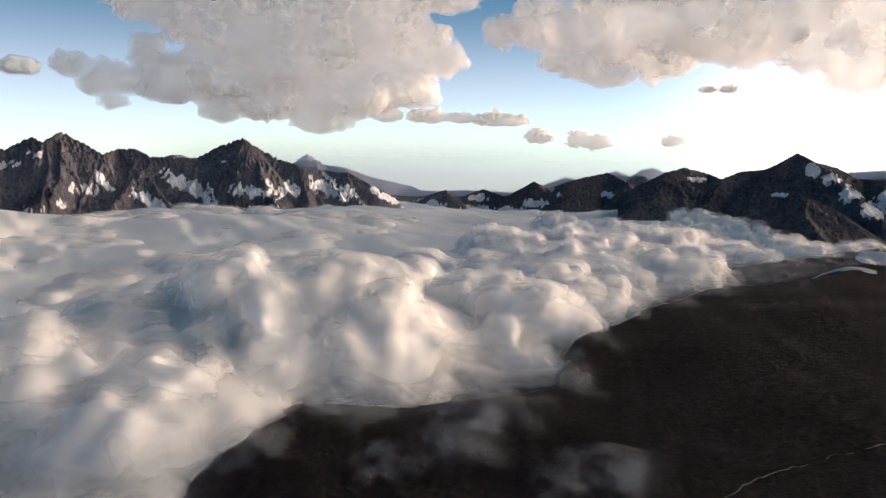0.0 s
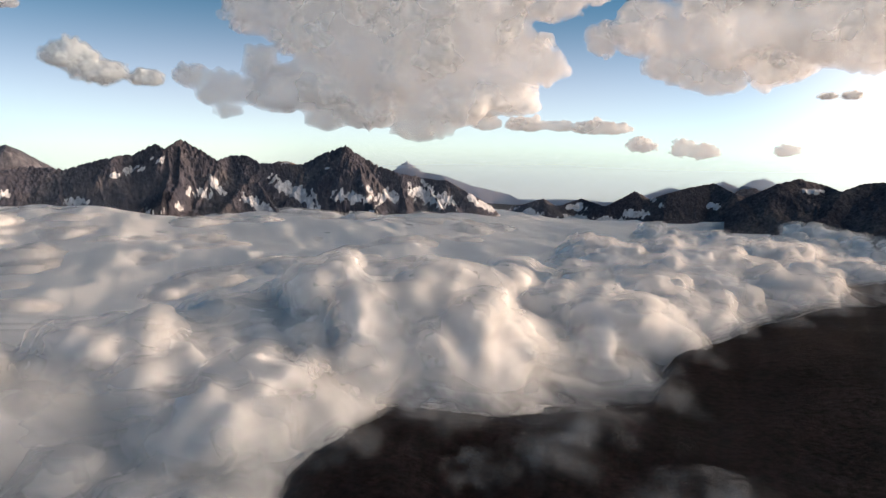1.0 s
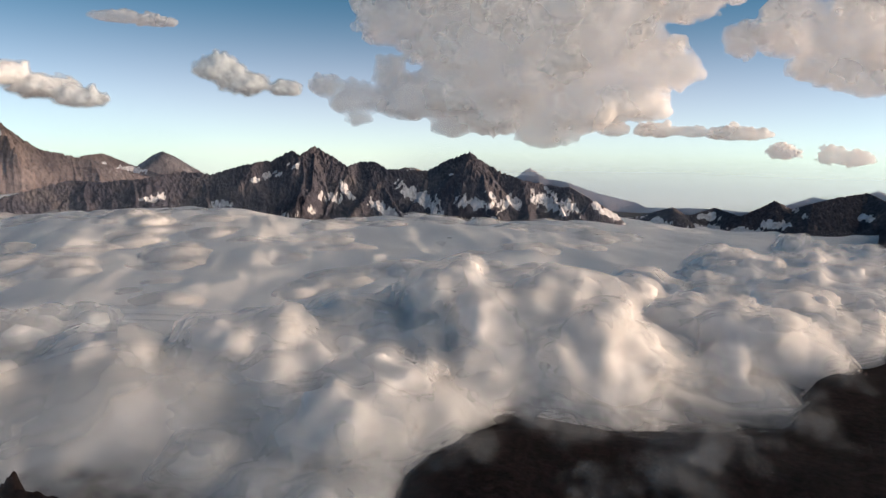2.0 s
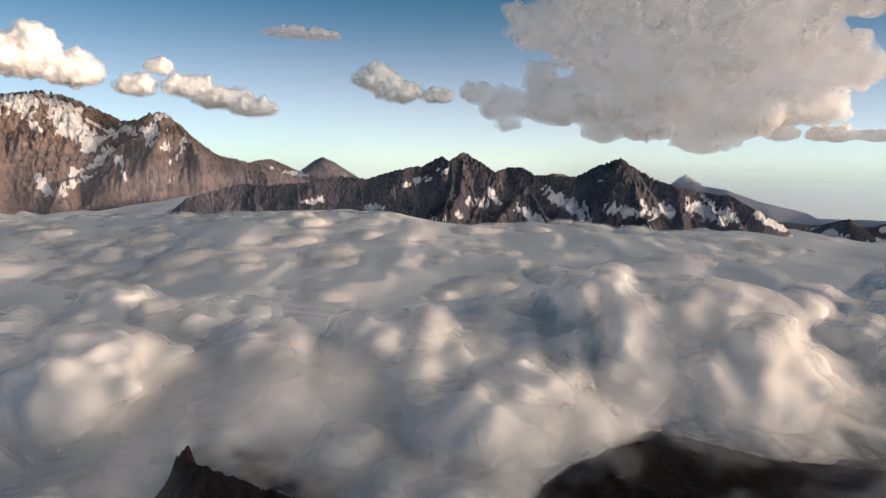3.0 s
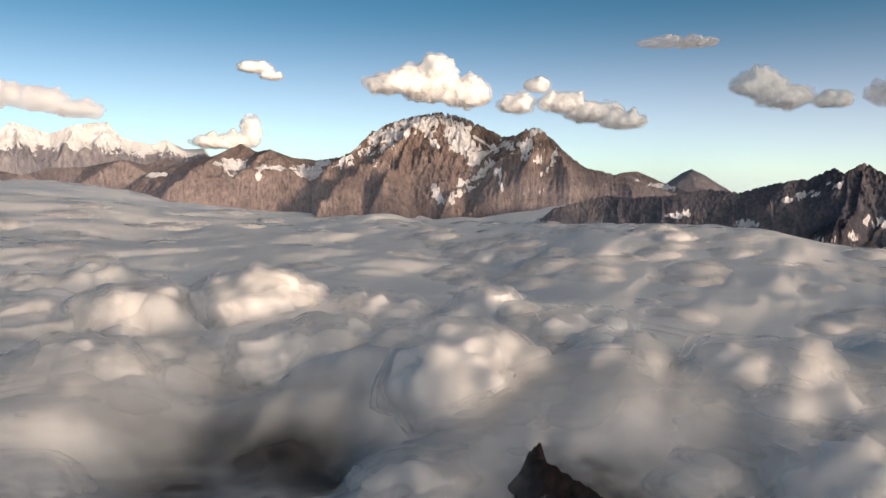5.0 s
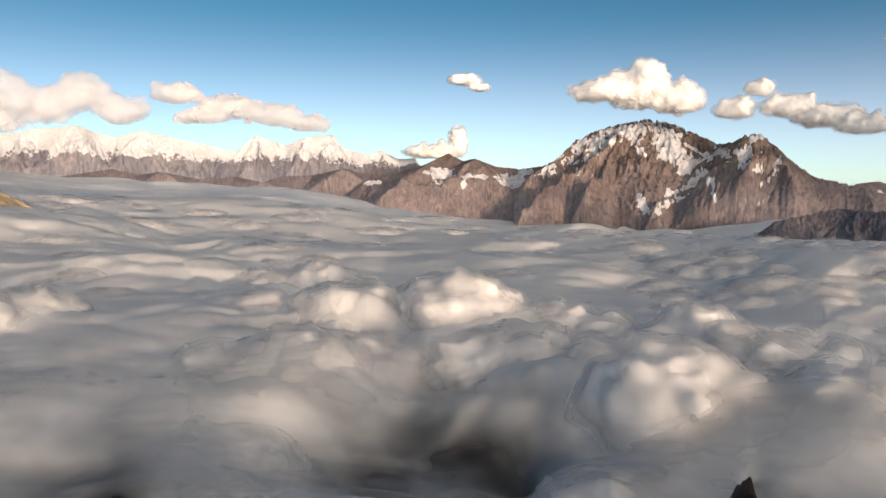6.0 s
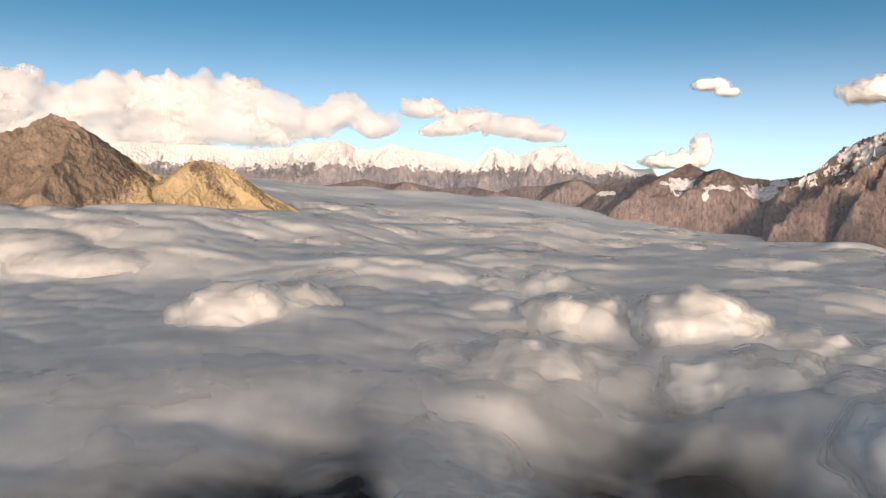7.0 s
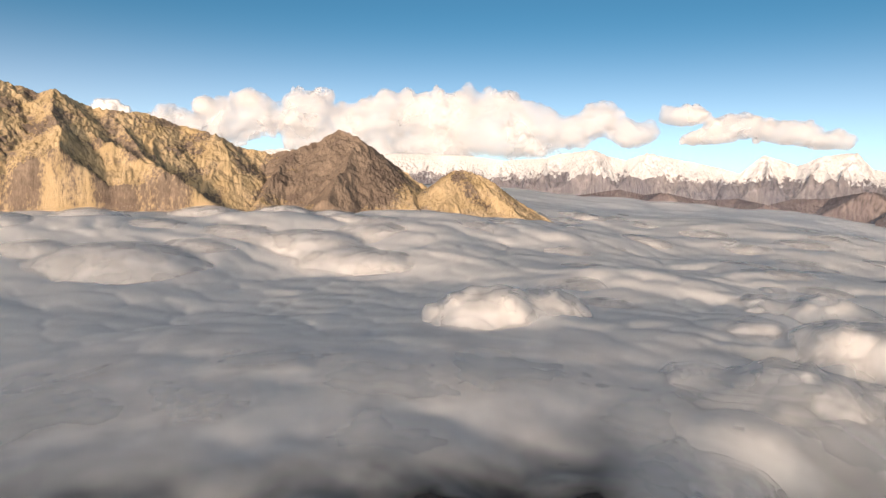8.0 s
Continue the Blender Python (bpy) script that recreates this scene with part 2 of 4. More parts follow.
def solid(name, verts, faces, mat, parent=None):
    me = bpy.data.meshes.new(name)
    me.vertices.add(len(verts))
    me.vertices.foreach_set("co", verts.astype(np.float32).ravel())
    me.loops.add(faces.size)
    me.loops.foreach_set("vertex_index", faces.astype(np.int32).ravel())
    me.polygons.add(len(faces))
    me.polygons.foreach_set("loop_start", np.arange(0, faces.size, 4, dtype=np.int32))
    me.polygons.foreach_set("loop_total", np.full(len(faces), 4, dtype=np.int32))
    me.update(calc_edges=True)
    me.shade_smooth()
    me.materials.append(mat)
    ob = new(name, me)
    ob.parent = parent
    return ob


def pieces(verts, faces, least=60, most=12):
    """The connected pieces of a skin, the largest first; crumbs are left out."""
    label = np.arange(len(verts))
    while True:
        low = label[faces].min(1)
        before = label.copy()
        np.minimum.at(label, faces.ravel(), np.repeat(low, faces.shape[1]))
        label = label[label]
        if (label == before).all():
            break
    of_face = label[faces[:, 0]]
    names, counts = np.unique(of_face, return_counts=True)
    for k in np.argsort(-counts)[:most]:
        if counts[k] >= least:
            used, local = np.unique(faces[of_face == names[k]], return_inverse=True)
            yield verts[used], local.reshape(-1, faces.shape[1])


def blur(z, n):
    """Mean over a square of n by n grid points."""
    for axis in (0, 1):
        pad = [(n // 2 + 1, n // 2) if k == axis else (0, 0) for k in (0, 1)]
        c = np.cumsum(np.pad(z, pad, mode="edge"), axis)
        z = (np.take(c, range(n, c.shape[axis]), axis) - np.take(c, range(0, c.shape[axis] - n), axis)) / n
    return z


def patch(x, y, z, mask, parent):
    """A snowfield or small glacier lying on its mountain, as a skin of its own."""
    nr, nc = x.shape
    cell = mask[:-1, :-1] & mask[1:, :-1] & mask[:-1, 1:] & mask[1:, 1:]
    r, c = np.nonzero(cell)
    if len(r) < 6:
        return
    i = r * nc + c
    quads = np.stack((i, i + 1, i + nc + 1, i + nc), -1)
    used, local = np.unique(quads, return_inverse=True)
    even = np.maximum(z, 0.5 * z + 0.5 * blur(z, 3)) + 0.9
    co = np.stack((x.ravel()[used], y.ravel()[used], even.ravel()[used]), -1)
    co[:, :2] *= 0.9996
    for v, f in pieces(co, local.reshape(-1, 4), 14, 3):
        solid("snowfield", v, f, M_snow, parent)


def to_segment(x, y, p, q):
    """Distance to the segment p-q in plan, and how far along it."""
    dx, dy = q[0] - p[0], q[1] - p[1]
    t = np.clip(((x - p[0]) * dx + (y - p[1]) * dy) / (dx * dx + dy * dy + 1e-9), 0, 1)
    return np.hypot(x - p[0] - t * dx, y - p[1] - t * dy), t


def mountain(name, crest, distance, depth, steep, mat, foot=-60.0, wander=0.03, relief=1.0, ribs=0.8, jag=1.0, seed=1, step=0.07, rows=150, spurs=9,
             snow=lambda x, y, z, flat, a: 0 * x, spur_drop=0.62, branches=4, fields=(), gullies=(), tilt=0.35):
    """A range: summits (bearing, rise) joined by a jagged crest, with spurs and gullies falling to its foot on both sides."""
    rng = random.Random(seed)
    tops = []
    for k, (a, r, *nearer) in enumerate(crest):
        d = distance * (nearer[0] if nearer else 1 + wander * math.sin(k * 2.1 + seed))
        tops.append(at(a, r, d))
    a_lo, a_hi = min(c[0] for c in crest) - 1.5, max(c[0] for c in crest) + 1.5
    az = np.radians(np.arange(a_lo, a_hi, step))
    ds = distance + depth * np.sign(v_ := np.linspace(-1, 1, rows)) * np.abs(v_) ** 1.25
    A, D = np.meshgrid(az, ds)
    x, y = -np.sin(A) * D, np.cos(A) * D
    wx = x + fbm(x / (depth * 0.5), y / (depth * 0.5), 3, seed + 40) * depth * 0.05
    wy = y + fbm(x / (depth * 0.5), y / (depth * 0.5), 3, seed + 50) * depth * 0.05
    z = np.full_like(x, foot - 200.0)
    lines = [(tops[k], tops[k + 1]) for k in range(len(tops) - 1)]
    # the crest itself
    for p, q in lines:
        dist, t = to_segment(x, y, p, q)
        z = np.maximum(z, p[2] + (q[2] - p[2]) * t - steep * 1.25 * dist ** 0.97)
    # spurs, and lesser spurs branching from those that face the valley
    count = max(2, int(spurs))
    for side in (-1, 1):
        for k in range(count if side < 0 else count // 2 + 1):
            u = (k + rng.uniform(0.15, 0.85)) / (count if side < 0 else count // 2 + 1) * (len(tops) - 1)
            i = min(int(u), len(tops) - 2)
            p = tops[i] + (tops[i + 1] - tops[i]) * (u - i)
            if rng.random() < 0.6:
                p = tops[i].copy()
            toward = np.array((p[0], p[1])) / np.hypot(p[0], p[1]) * side
            turn = rng.uniform(-0.8, 0.8)
            way = np.array((toward[0] * math.cos(turn) - toward[1] * math.sin(turn), toward[0] * math.sin(turn) + toward[1] * math.cos(turn)))
            drop = p[2] - foot
            length = max(30.0, drop / (steep * spur_drop * rng.uniform(0.85, 1.15)))
            q = np.array((p[0] + way[0] * length, p[1] + way[1] * length, foot - 10))
            p[2] -= 0.015 * drop
            segs = [(p, q, 1.1)]
            for j in range(branches if side < 0 else 0):
                t0 = (j + rng.uniform(0.2, 0.9)) / (branches + 0.5)
                o = p + (q - p) * t0
                o[2] = p[2] + (q[2] - p[2]) * t0 ** 0.9
                bend = (1 if j % 2 else -1) * rng.uniform(0.6, 1.15)
                w2 = np.array((way[0] * math.cos(bend) - way[1] * math.sin(bend), way[0] * math.sin(bend) + way[1] * math.cos(bend)))
                l2 = max(12.0, (o[2] - foot) / (steep * rng.uniform(0.8, 0.95)))
                segs.append((o, np.array((o[0] + w2[0] * l2, o[1] + w2[1] * l2, foot - 10)), 1.4))
            for p_, q_, sharp in segs:
                dist, t = to_segment(wx, wy, p_, q_)
                z = np.maximum(z, p_[2] + (q_[2] - p_[2]) * t ** 0.9 - steep * sharp * dist)
    high = np.clip((z - foot) / (max(t_[2] for t_ in tops) - foot), 0, 1)
    away = np.ones_like(x) * 1e9
    for p, q in lines:
        away = np.minimum(away, to_segment(x, y, p, q)[0])
    free = smooth(away, 0, (max(t_[2] for t_ in tops) - foot) * 0.35)
    tall = max(t_[2] for t_ in tops) - foot
    along, across = A * distance, D
    s = tall * 0.55
    z = z + relief * tall * 0.045 * (ridged(wx / s, wy / s, 5, seed + 3, 0.55) - 0.8) * free
    s = tall * 0.11
    lean = along + tilt * (z - foot) + 0.5 * s * fbm(x / (3 * s), y / (3 * s), 2, seed + 6)
    z = z + ribs * tall * 0.022 * (ridged(lean / s, across / (4 * s), 4, seed + 5, 0.6) - 0.8) * (0.12 + 0.88 * free) * (0.4 + 0.6 * high)
    s = tall * 0.07
    z = z + jag * tall * 0.016 * ridged(x / s, y / s, 4, seed + 9, 0.65) * (0.45 + 0.55 * high)
    z = z - 1.2 * tall * smooth(np.abs(v_), 0.84, 1.0)[:, None]
    gz, gx = np.gradient(z)
    sx = D * np.radians(step)
    sy = np.gradient(ds)[:, None]
    flat = 1 / np.sqrt(1 + (gz / sy) ** 2 + (gx / sx) ** 2)
    sn = snow(x, y, z, flat, np.degrees(A)) + 0 * x
    rise, deg = np.degrees(np.arctan2(z - EYE.z, D)), np.degrees(A)
    rag = 0.55 * fbm(lean / (0.16 * tall), across / (0.5 * tall), 5, seed + 60, 0.7)
    hollow = blur(z, 9) - z
    hollow = np.clip(hollow / (hollow.std() + 1e-6), -1.5, 1.5)
    rag = rag + 0.34 * hollow
    masks = []
    for fa, fr, fw, fh in fields:
        g = 1.15 * np.exp(-((deg - fa) / (1.05 * fw)) ** 2 - ((rise - fr) / (1.05 * fh)) ** 2)
        g = g + rag * smooth(g, 0.05, 0.5)
        g = g * (D < distance * 1.03)
        sn = np.maximum(sn, g * 0.95 - 0.12)
        masks.append(g > 0.52)
    crook = 1.6 * fbm(lean / (0.07 * tall), z / (0.09 * tall), 4, seed + 61, 0.6)
    for a0, r0, a1, r1, w in gullies:
        w = 1.25 * w
        near, _ = to_segment(deg + 1.0 * w * crook, rise + 0.6 * w * crook, (a0, r0), (a1, r1))
        g = 1.2 * np.exp(-(near / w) ** 2)
        g = (g + 1.1 * rag * smooth(g, 0.02, 0.5)) * (D < distance * 1.03)
        sn = np.maximum(sn, g * 0.9 - 0.1)
        masks.append(g > 0.5)
    ob = sheet(name, x, y, z, mat, {"snow": sn})
    taken = np.zeros_like(x, bool)
    for mask in masks:
        patch(x, y, z, mask & ~taken, ob)
        taken |= mask
    return ob


# ---- the sea of cloud ----
CLEAR = ((-180, 300), (-155, 300), (-130, 9000), (-62, 9000), (-50, 1500), (-32, 1290), (-28, 1130), (-24, 1040), (-20.8, 1010), (-17.7, 900), (-14, 770), (-10.6, 680), (-8.9, 540), (-2, 480), (4.8, 455), (14.5, 455), (20, 415),
         (25, 320), (32, 280), (38, 318), (44, 358), (48.6, 382), (52.2, 400), (53.4, 320), (58, 260), (90, 230), (97, 270), (101, 350), (104, 405), (107, 380), (112, 372), (118, 374), (124, 350), (136, 350), (141, 375), (146, 385), (152, 360), (165, 300), (180, 300))
MOUNDS = ((11.5, 640, 110, 26), (21, 660, 110, 20), (0, 930, 90, 16), (-9.6, 820, 100, 18), (29, 720, 130, 20), (14, 560, 70, 14), (47, 540, 95, 26), (55.5, 800, 120, 9),
          (45.6, 800, 110, 20), (72.9, 900, 100, 22), (83.7, 1000, 100, 30), (61, 700, 130, 22), (113, 1040, 95, 40), (100, 1500, 160, 34), (70, 600, 90, 22),
          (90, 620, 80, 14), (132, 2100, 170, 14), (146, 1900, 190, 12), (107, 2200, 220, 20), (120, 1700, 140, 10), (66, 3000, 130, 30), (60, 3050, 120, 26))

CLEFTS = ((75, 545, 80, 0.97), (80, 580, 72, 0.8), (83, 505, 72, 0.85), (91, 905, 42, 0.9), (84.6, 880, 32, 0.5), (79.5, 690, 46, 0.5), (94.5, 720, 36, 0.4), (40, 640, 34, 0.35), (33, 660, 30, 0.3))


def cleft(x, y):
    """Narrow gaps between the near billows, where the ground shows darkly."""
    wx, wy = x + 22 * fbm(x / 60, y / 60, 3, 47), y + 22 * fbm(x / 60, y / 60, 3, 48)
    gap = 0 * x
    for ca, cd, cr, amount in CLEFTS:
        p = at(ca, 0, cd)
        gap = np.maximum(gap, amount * np.exp(-((wx - p[0]) ** 2 + (wy - p[1]) ** 2) / cr ** 2))
    return gap


def off_clefts(x, y, r):
    """Whether a head of radius r keeps out of every gap, and off the rock tower."""
    ok = np.ones(x.shape, bool)
    for ca, cd, cr, amount in CLEFTS:
        if amount < 0.45:
            continue
        p = at(ca, 0, cd)
        ok &= np.hypot(x - p[0], y - p[1]) > cr * (0.4 + 0.6 * amount) + 0.7 * r
    tower = at(51.5, 0, 410)
    return ok & (np.hypot(x - tower[0], y - tower[1]) > 30 + 0.75 * r)


def clear_radius(a):
    return np.interp(a, [c[0] for c in CLEAR], [c[1] for c in CLEAR])


# ---- the ground: dark volcanic slopes below the eye ----
def ground_z(x, y):
    d, a = np.hypot(x, y), bearing_of(x, y)
    edge = clear_radius(a)
    z = 4 - 0.24 * np.maximum(d - edge * 0.98, 0) + 10 * fbm(x / 260, y / 260, 4, 61) * smooth(d, 100, 400)
    z = z + 14 * smooth(-a, 8, 34) * smooth(d, 500, 1200) * (d < 4000)
    dist, t = to_segment(x, y, at(-18, 0, 1130), at(-36, 0, 1560))
    z = np.maximum(z, -6 + 30 * t - 0.22 * dist + 6 * fbm(x / 60, y / 60, 3, 66))
    z = z + 1.6 * ridged(x / 45, y / 45, 4, 63)
    # Unseen rise to the right and behind, shaped to shade the near cloud.
    z = z + (222 + 26 * fbm(x / 700, y / 700, 2, 69)) * smooth(d, 250, 1500) * smooth(-a, 46, 63) * smooth(a, -160, -130)
    return np.maximum(z, -140 + 10 * fbm(x / 500, y / 500, 3, 68))


def cloud_edge(x, y):
    """How far past its ragged edge the cloud is, as a share of the distance."""
    d, a = np.hypot(x, y), bearing_of(x, y)
    a = a + 2 * fbm(x / 140, y / 140, 3, 38)
    return d / clear_radius(a) - 1 + 0.16 * fbm(x / 150, y / 150, 4, 31, 0.6) + 0.07 * fbm(x / 48, y / 48, 3, 32, 0.6)


# the far rim of the near heap of cloud, and of the heap behind it: (bearing, distance)
RIM = ((-30, 500), (-8, 500), (2, 560), (6.7, 640), (8, 690), (11, 770), (15, 753), (19.5, 702), (22, 700), (25.6, 736), (30, 770), (33.3, 765), (35.7, 675), (37.7, 622), (40, 605), (44.2, 661), (45.2, 755), (49, 780),
       (52.5, 770), (55, 870), (60, 878), (65, 870), (69.3, 937), (73.6, 1120), (76.9, 1067), (80, 1167), (83.7, 1360), (86.5, 1350), (90, 1513), (93.7, 1694), (97, 1928), (101, 2300), (109, 3060), (130, 3400), (180, 3400))
RIM_BEHIND = ((-40, 2400), (-24, 2200), (-18, 1900), (-9, 1700), (2, 1250), (6, 1000), (9.6, 850), (13, 860), (17, 900), (24, 870), (29, 800), (34, 500), (180, 500))


def heap_share(x, y):
    """1 on the two heaps of billows, 0 on the lower, calmer deck beyond their rims."""
    ragged = np.hypot(x, y) * (1 + 0.05 * fbm(x / 90, y / 90, 3, 12))
    aw = bearing_of(x, y) + 2 * fbm(x / 120, y / 120, 2, 14)
    rim = np.interp(aw, [c[0] for c in RIM], [c[1] for c in RIM])
    behind = np.interp(aw, [c[0] for c in RIM_BEHIND], [c[1] for c in RIM_BEHIND])
    front = (1 - smooth(ragged, rim * 0.98, rim * 1.12)) * (1 - 0.6 * smooth(aw, 88, 106))
    puff = at(113, 0, 1040)
    front = np.maximum(front, np.exp(-(((x - puff[0]) ** 2 + (y - puff[1]) ** 2) / 105 ** 2) ** 2))
    lip = np.exp(-((ragged / rim - 0.93) / 0.08) ** 2)
    return np.maximum(front, 0.9 * (1 - smooth(ragged, behind * 0.98, behind * 1.12))), lip


def swell(x, y):
    """The slow rise and fall of the cloud tops from valley to valley."""
    d, a = np.hypot(x, y), bearing_of(x, y)
    h = 20 * fbm(x / 650, y / 650, 2, 11) - 40 * cleft(x, y)
    wx, wy = x + 26 * fbm(x / 150, y / 150, 2, 71), y + 26 * fbm(x / 150, y / 150, 2, 75)
    for ma, md, mr, mh in MOUNDS:
        p = at(ma, 0, md)
        h = h + mh * np.exp(-(((wx - p[0]) ** 2 + (wy - p[1]) ** 2) / mr ** 2) ** 1.6)
    h = h + 125 * smooth(d, 1500, 4700) * smooth(a, 72, 94) + 80 * smooth(d, 1300, 2100) * smooth(a, 98, 122)
    h = h + 36 * smooth(d, 1250, 2000) * smooth(a, 29, 37) * smooth(-a, -62, -52) + 6 * smooth(d, 1250, 2000) * smooth(a, 4, 12) * smooth(-a, -37, -29) - 40 * smooth(d, 1800, 2500) * smooth(-a, -12, 0) - 14 * smooth(d, 2200, 3100) * smooth(a, 44, 54) * smooth(-a, -84, -74)
    h = h - 36 * smooth(d, 800, 1400) * smooth(a, 48, 58) * smooth(-a, -98, -80)
    return h - 190 * smooth(d, 2700, 4600) * smooth(-a, -48, -36)


def cloud_heap(x, y, fine=True):
    """The height of the cloud as one sheet: the calm deck, and the bed on which the billows stand."""
    d, a = np.hypot(x, y), bearing_of(x, y)
    wx, wy = x + 20 * fbm(x / 110, y / 110, 3, 71), y + 20 * fbm(x / 110, y / 110, 3, 75)
    share = heap_share(x, y)[0]
    heap = -30 + 24 * domes(wx / 170, wy / 170, 21) + 14 * domes(wx / 70, wy / 70, 22)
    deck = -2 + 7 * fbm(wx / 260, wy / 260, 3, 26) + 4 * fbm((x + 0.6 * y) / 130, (y - 0.6 * x) / 460, 3, 79, 0.5)  # torn streaks
    if fine:
        deck = deck + 2 * domes(wx / 60, wy / 60, 28) * smooth(fbm(x / 300, y / 300, 2, 29), -0.1, 0.5)
    deck = deck - 24 * np.exp(-((d - 920) / 170) ** 2) * smooth(a, 14, 24) * smooth(-a, -56, -48)
    return deck + (heap - deck) * share + swell(x, y)


def cloud_top(x, y, fine=True):
    thick = smooth(cloud_edge(x, y), -0.12, 0.26) ** 0.65
    low = ground_z(x, y) + 3
    return low + (np.maximum(cloud_heap(x, y, fine), low) - low) * thick


def cloud_cover(x, y, spread=1.0):
    """Full where the cloud is deep, thin at its edge and in the clefts over the near ground."""
    edge = smooth(cloud_edge(x, y) + 0.10 * fbm(x / 30, y / 30, 4, 35, 0.6), -0.10 * spread, 0.24 * spread)
    deep = cloud_heap(x, y, False) - ground_z(x, y) + 8 * fbm(x / 40, y / 40, 3, 36)
    return edge * (0.12 + 0.88 * smooth(deep, -8, 52)) * (1 - cleft(x, y))


def polar(az_step, rows, d0, d1, a0=-48.0, a1=166.0):
    fine = np.arange(a0, a1, az_step)
    rest = np.append(np.arange(a1, a0 + 358, 4.0), a0 + 360)
    A, D = np.meshgrid(np.radians(np.concatenate((fine, rest))), np.geomspace(d0, d1, rows))
    return -np.sin(A) * D, np.cos(A) * D


x, y = polar(0.2, 330, 220, 4900)
h = cloud_top(x, y)
even = smooth(np.hypot(x, y), 480, 1150)  # near billows have soft outlines, far ones show their small heads
h = h * even + blur(blur(h, 5), 3) * (1 - even)
sea = tagged(sheet("cloud_sea", x, y, h, M_cloud, {"cover": cloud_cover(x, y)}), "rolling white sea of cloud filling the valley below", "clouds", kind="stuff")
x, y = polar(0.45, 150, 220, 2400)
for k, lift in enumerate((8, 15, 24)):
    h = blur(blur(cloud_top(x, y, False), 5), 5) + lift
    tagged(sheet("cloud_mist", x, y, h, M_veil, {"cover": cloud_cover(x, y, 1.6) * (1.0 - 0.2 * k) * (1 - 0.9 * smooth(np.hypot(x, y), 520, 1000))}), "thin drifting mist over the cloud tops", "mist", kind="stuff")


# ---- billows heaped on the near cloud ----
def billows(lo_xy, hi_xy, cell, keep, seed, sizes, low=False):
    """Rounded heads of cloud in generations, the smaller ones budding from the larger, under two thin veils."""
    rng = np.random.default_rng(seed)
    found, squash = [], 0.45 if low else 0.72
    for spacing, small, large, sink in sizes:
        gx, gy = np.meshgrid(np.arange(lo_xy[0] + large, hi_xy[0] - large, spacing), np.arange(lo_xy[1] + large, hi_xy[1] - large, spacing))
        px, py = (g.ravel() + rng.uniform(-0.5, 0.5, g.size) * spacing for g in (gx, gy))
        r = small + (large - small) * rng.random(px.size) ** 1.6
        share, lip = heap_share(px, py)
        edge = cloud_edge(px, py)
        gap = cleft(px, py)
        r = r * (0.35 + 0.65 * smooth(edge, 0.0, 0.3)) * (1 - 0.6 * smooth(gap, 0.0, 0.2))
        ok = ((share < 0.5) if low else (share > 0.45 + 0.3 * rng.random(px.size))) & (edge > 0.13 + 0.08 * rng.random(px.size)) & keep(px, py) & off_clefts(px, py, r)
        px, py, r, share, lip, edge = (v[ok] for v in (px, py, r, share, lip, edge))
        if not found:
            top = 2 + swell(px, py) + 14 * lip + rng.uniform(-20, 20, px.size)
            top = top - 22 * (1 - smooth(edge, 0.0, 0.3))
            if low:
                top = cloud_heap(px, py, False) + rng.uniform(-12, 7, px.size) + 18 * smooth(bearing_of(px, py), 118, 126)
            z = top - r * squash
        else:
            z = np.full(px.size, -200.0)
            for bx, by, bz, br in found:
                q = 1 - ((px - bx) ** 2 + (py - by) ** 2) / br ** 2
                z = np.maximum(z, np.where(q > 0, bz + squash * br * np.sqrt(np.maximum(q, 0)), -200))
            on = z > -150
            px, py, r, z = px[on], py[on], r[on], z[on]
            z = z - (sink + 0.3 * smooth(bearing_of(px, py), 58, 75)) * r
        found.extend(zip(px, py, z, r))
    z_lo = min(b_[2] for b_ in found)
    z_hi = max(b_[2] + b_[3] for b_ in found) + 3 * cell
    lo = np.array((*lo_xy, max(z_lo, -75.0)))
    axes = [np.arange(lo[0], hi_xy[0], cell), np.arange(lo[1], hi_xy[1], cell), np.arange(lo[2], z_hi, cell * 0.85)]
    cells = (cell, cell, cell * 0.85)
    X, Y, Z = np.meshgrid(*axes, indexing="ij")
    field = np.full(X.shape, -40.0)
    for bx, by, bz, br in found:
        box = tuple(slice(max(0, int((c_ - br - 15 - lo[k]) / cells[k])), max(1, int((c_ + br + 15 - lo[k]) / cells[k]) + 2)) for k, c_ in enumerate((bx, by, bz)))
        f = br - np.sqrt((X[box] - bx) ** 2 + (Y[box] - by) ** 2 + ((Z[box] - bz) / squash) ** 2)
        old = field[box]
        field[box] = np.maximum(old, f) + 1.2 * np.maximum(1 - np.abs(old - f) / 5, 0) ** 2 * (f > -9)
    close = np.abs(field) < 16
    cx, cy, cz = X[close], Y[close], Z[close]
    rough = 0
    for k, (wave, amp) in enumerate(((34, 7.5), (16, 4.0))):
        if wave > 1.8 * cell:
            rough = rough + amp * (np.abs(gnoise3(cx / wave, cy / wave, cz / wave, seed * 5 + k)) * 1.7 - 0.4)
    field[close] += rough
    for k in range(3):
        side = [slice(None)] * 3
        for e_ in (0, -1):
            side[k] = e_
            field[tuple(side)] = -60
    for part_name, level, mat, words in [("cloud_billows", 4.0, M_billow, "heaped rounded billows of white cloud")] + [("billow_mist", level, M_billowveil, "thin mist round the heaped billows") for level in (0.5, -3.0, -7.0)]:
        v, f = skin(field - level, np.zeros(3), 1.0)
        v = v * np.array(cells) + lo
        ob = solid(part_name, v, f, mat)
        ob.shadow_terminator_geometry_offset, ob.shadow_terminator_shading_offset = 0.4, 0.2
        tagged(ob, words, "clouds", kind="stuff")


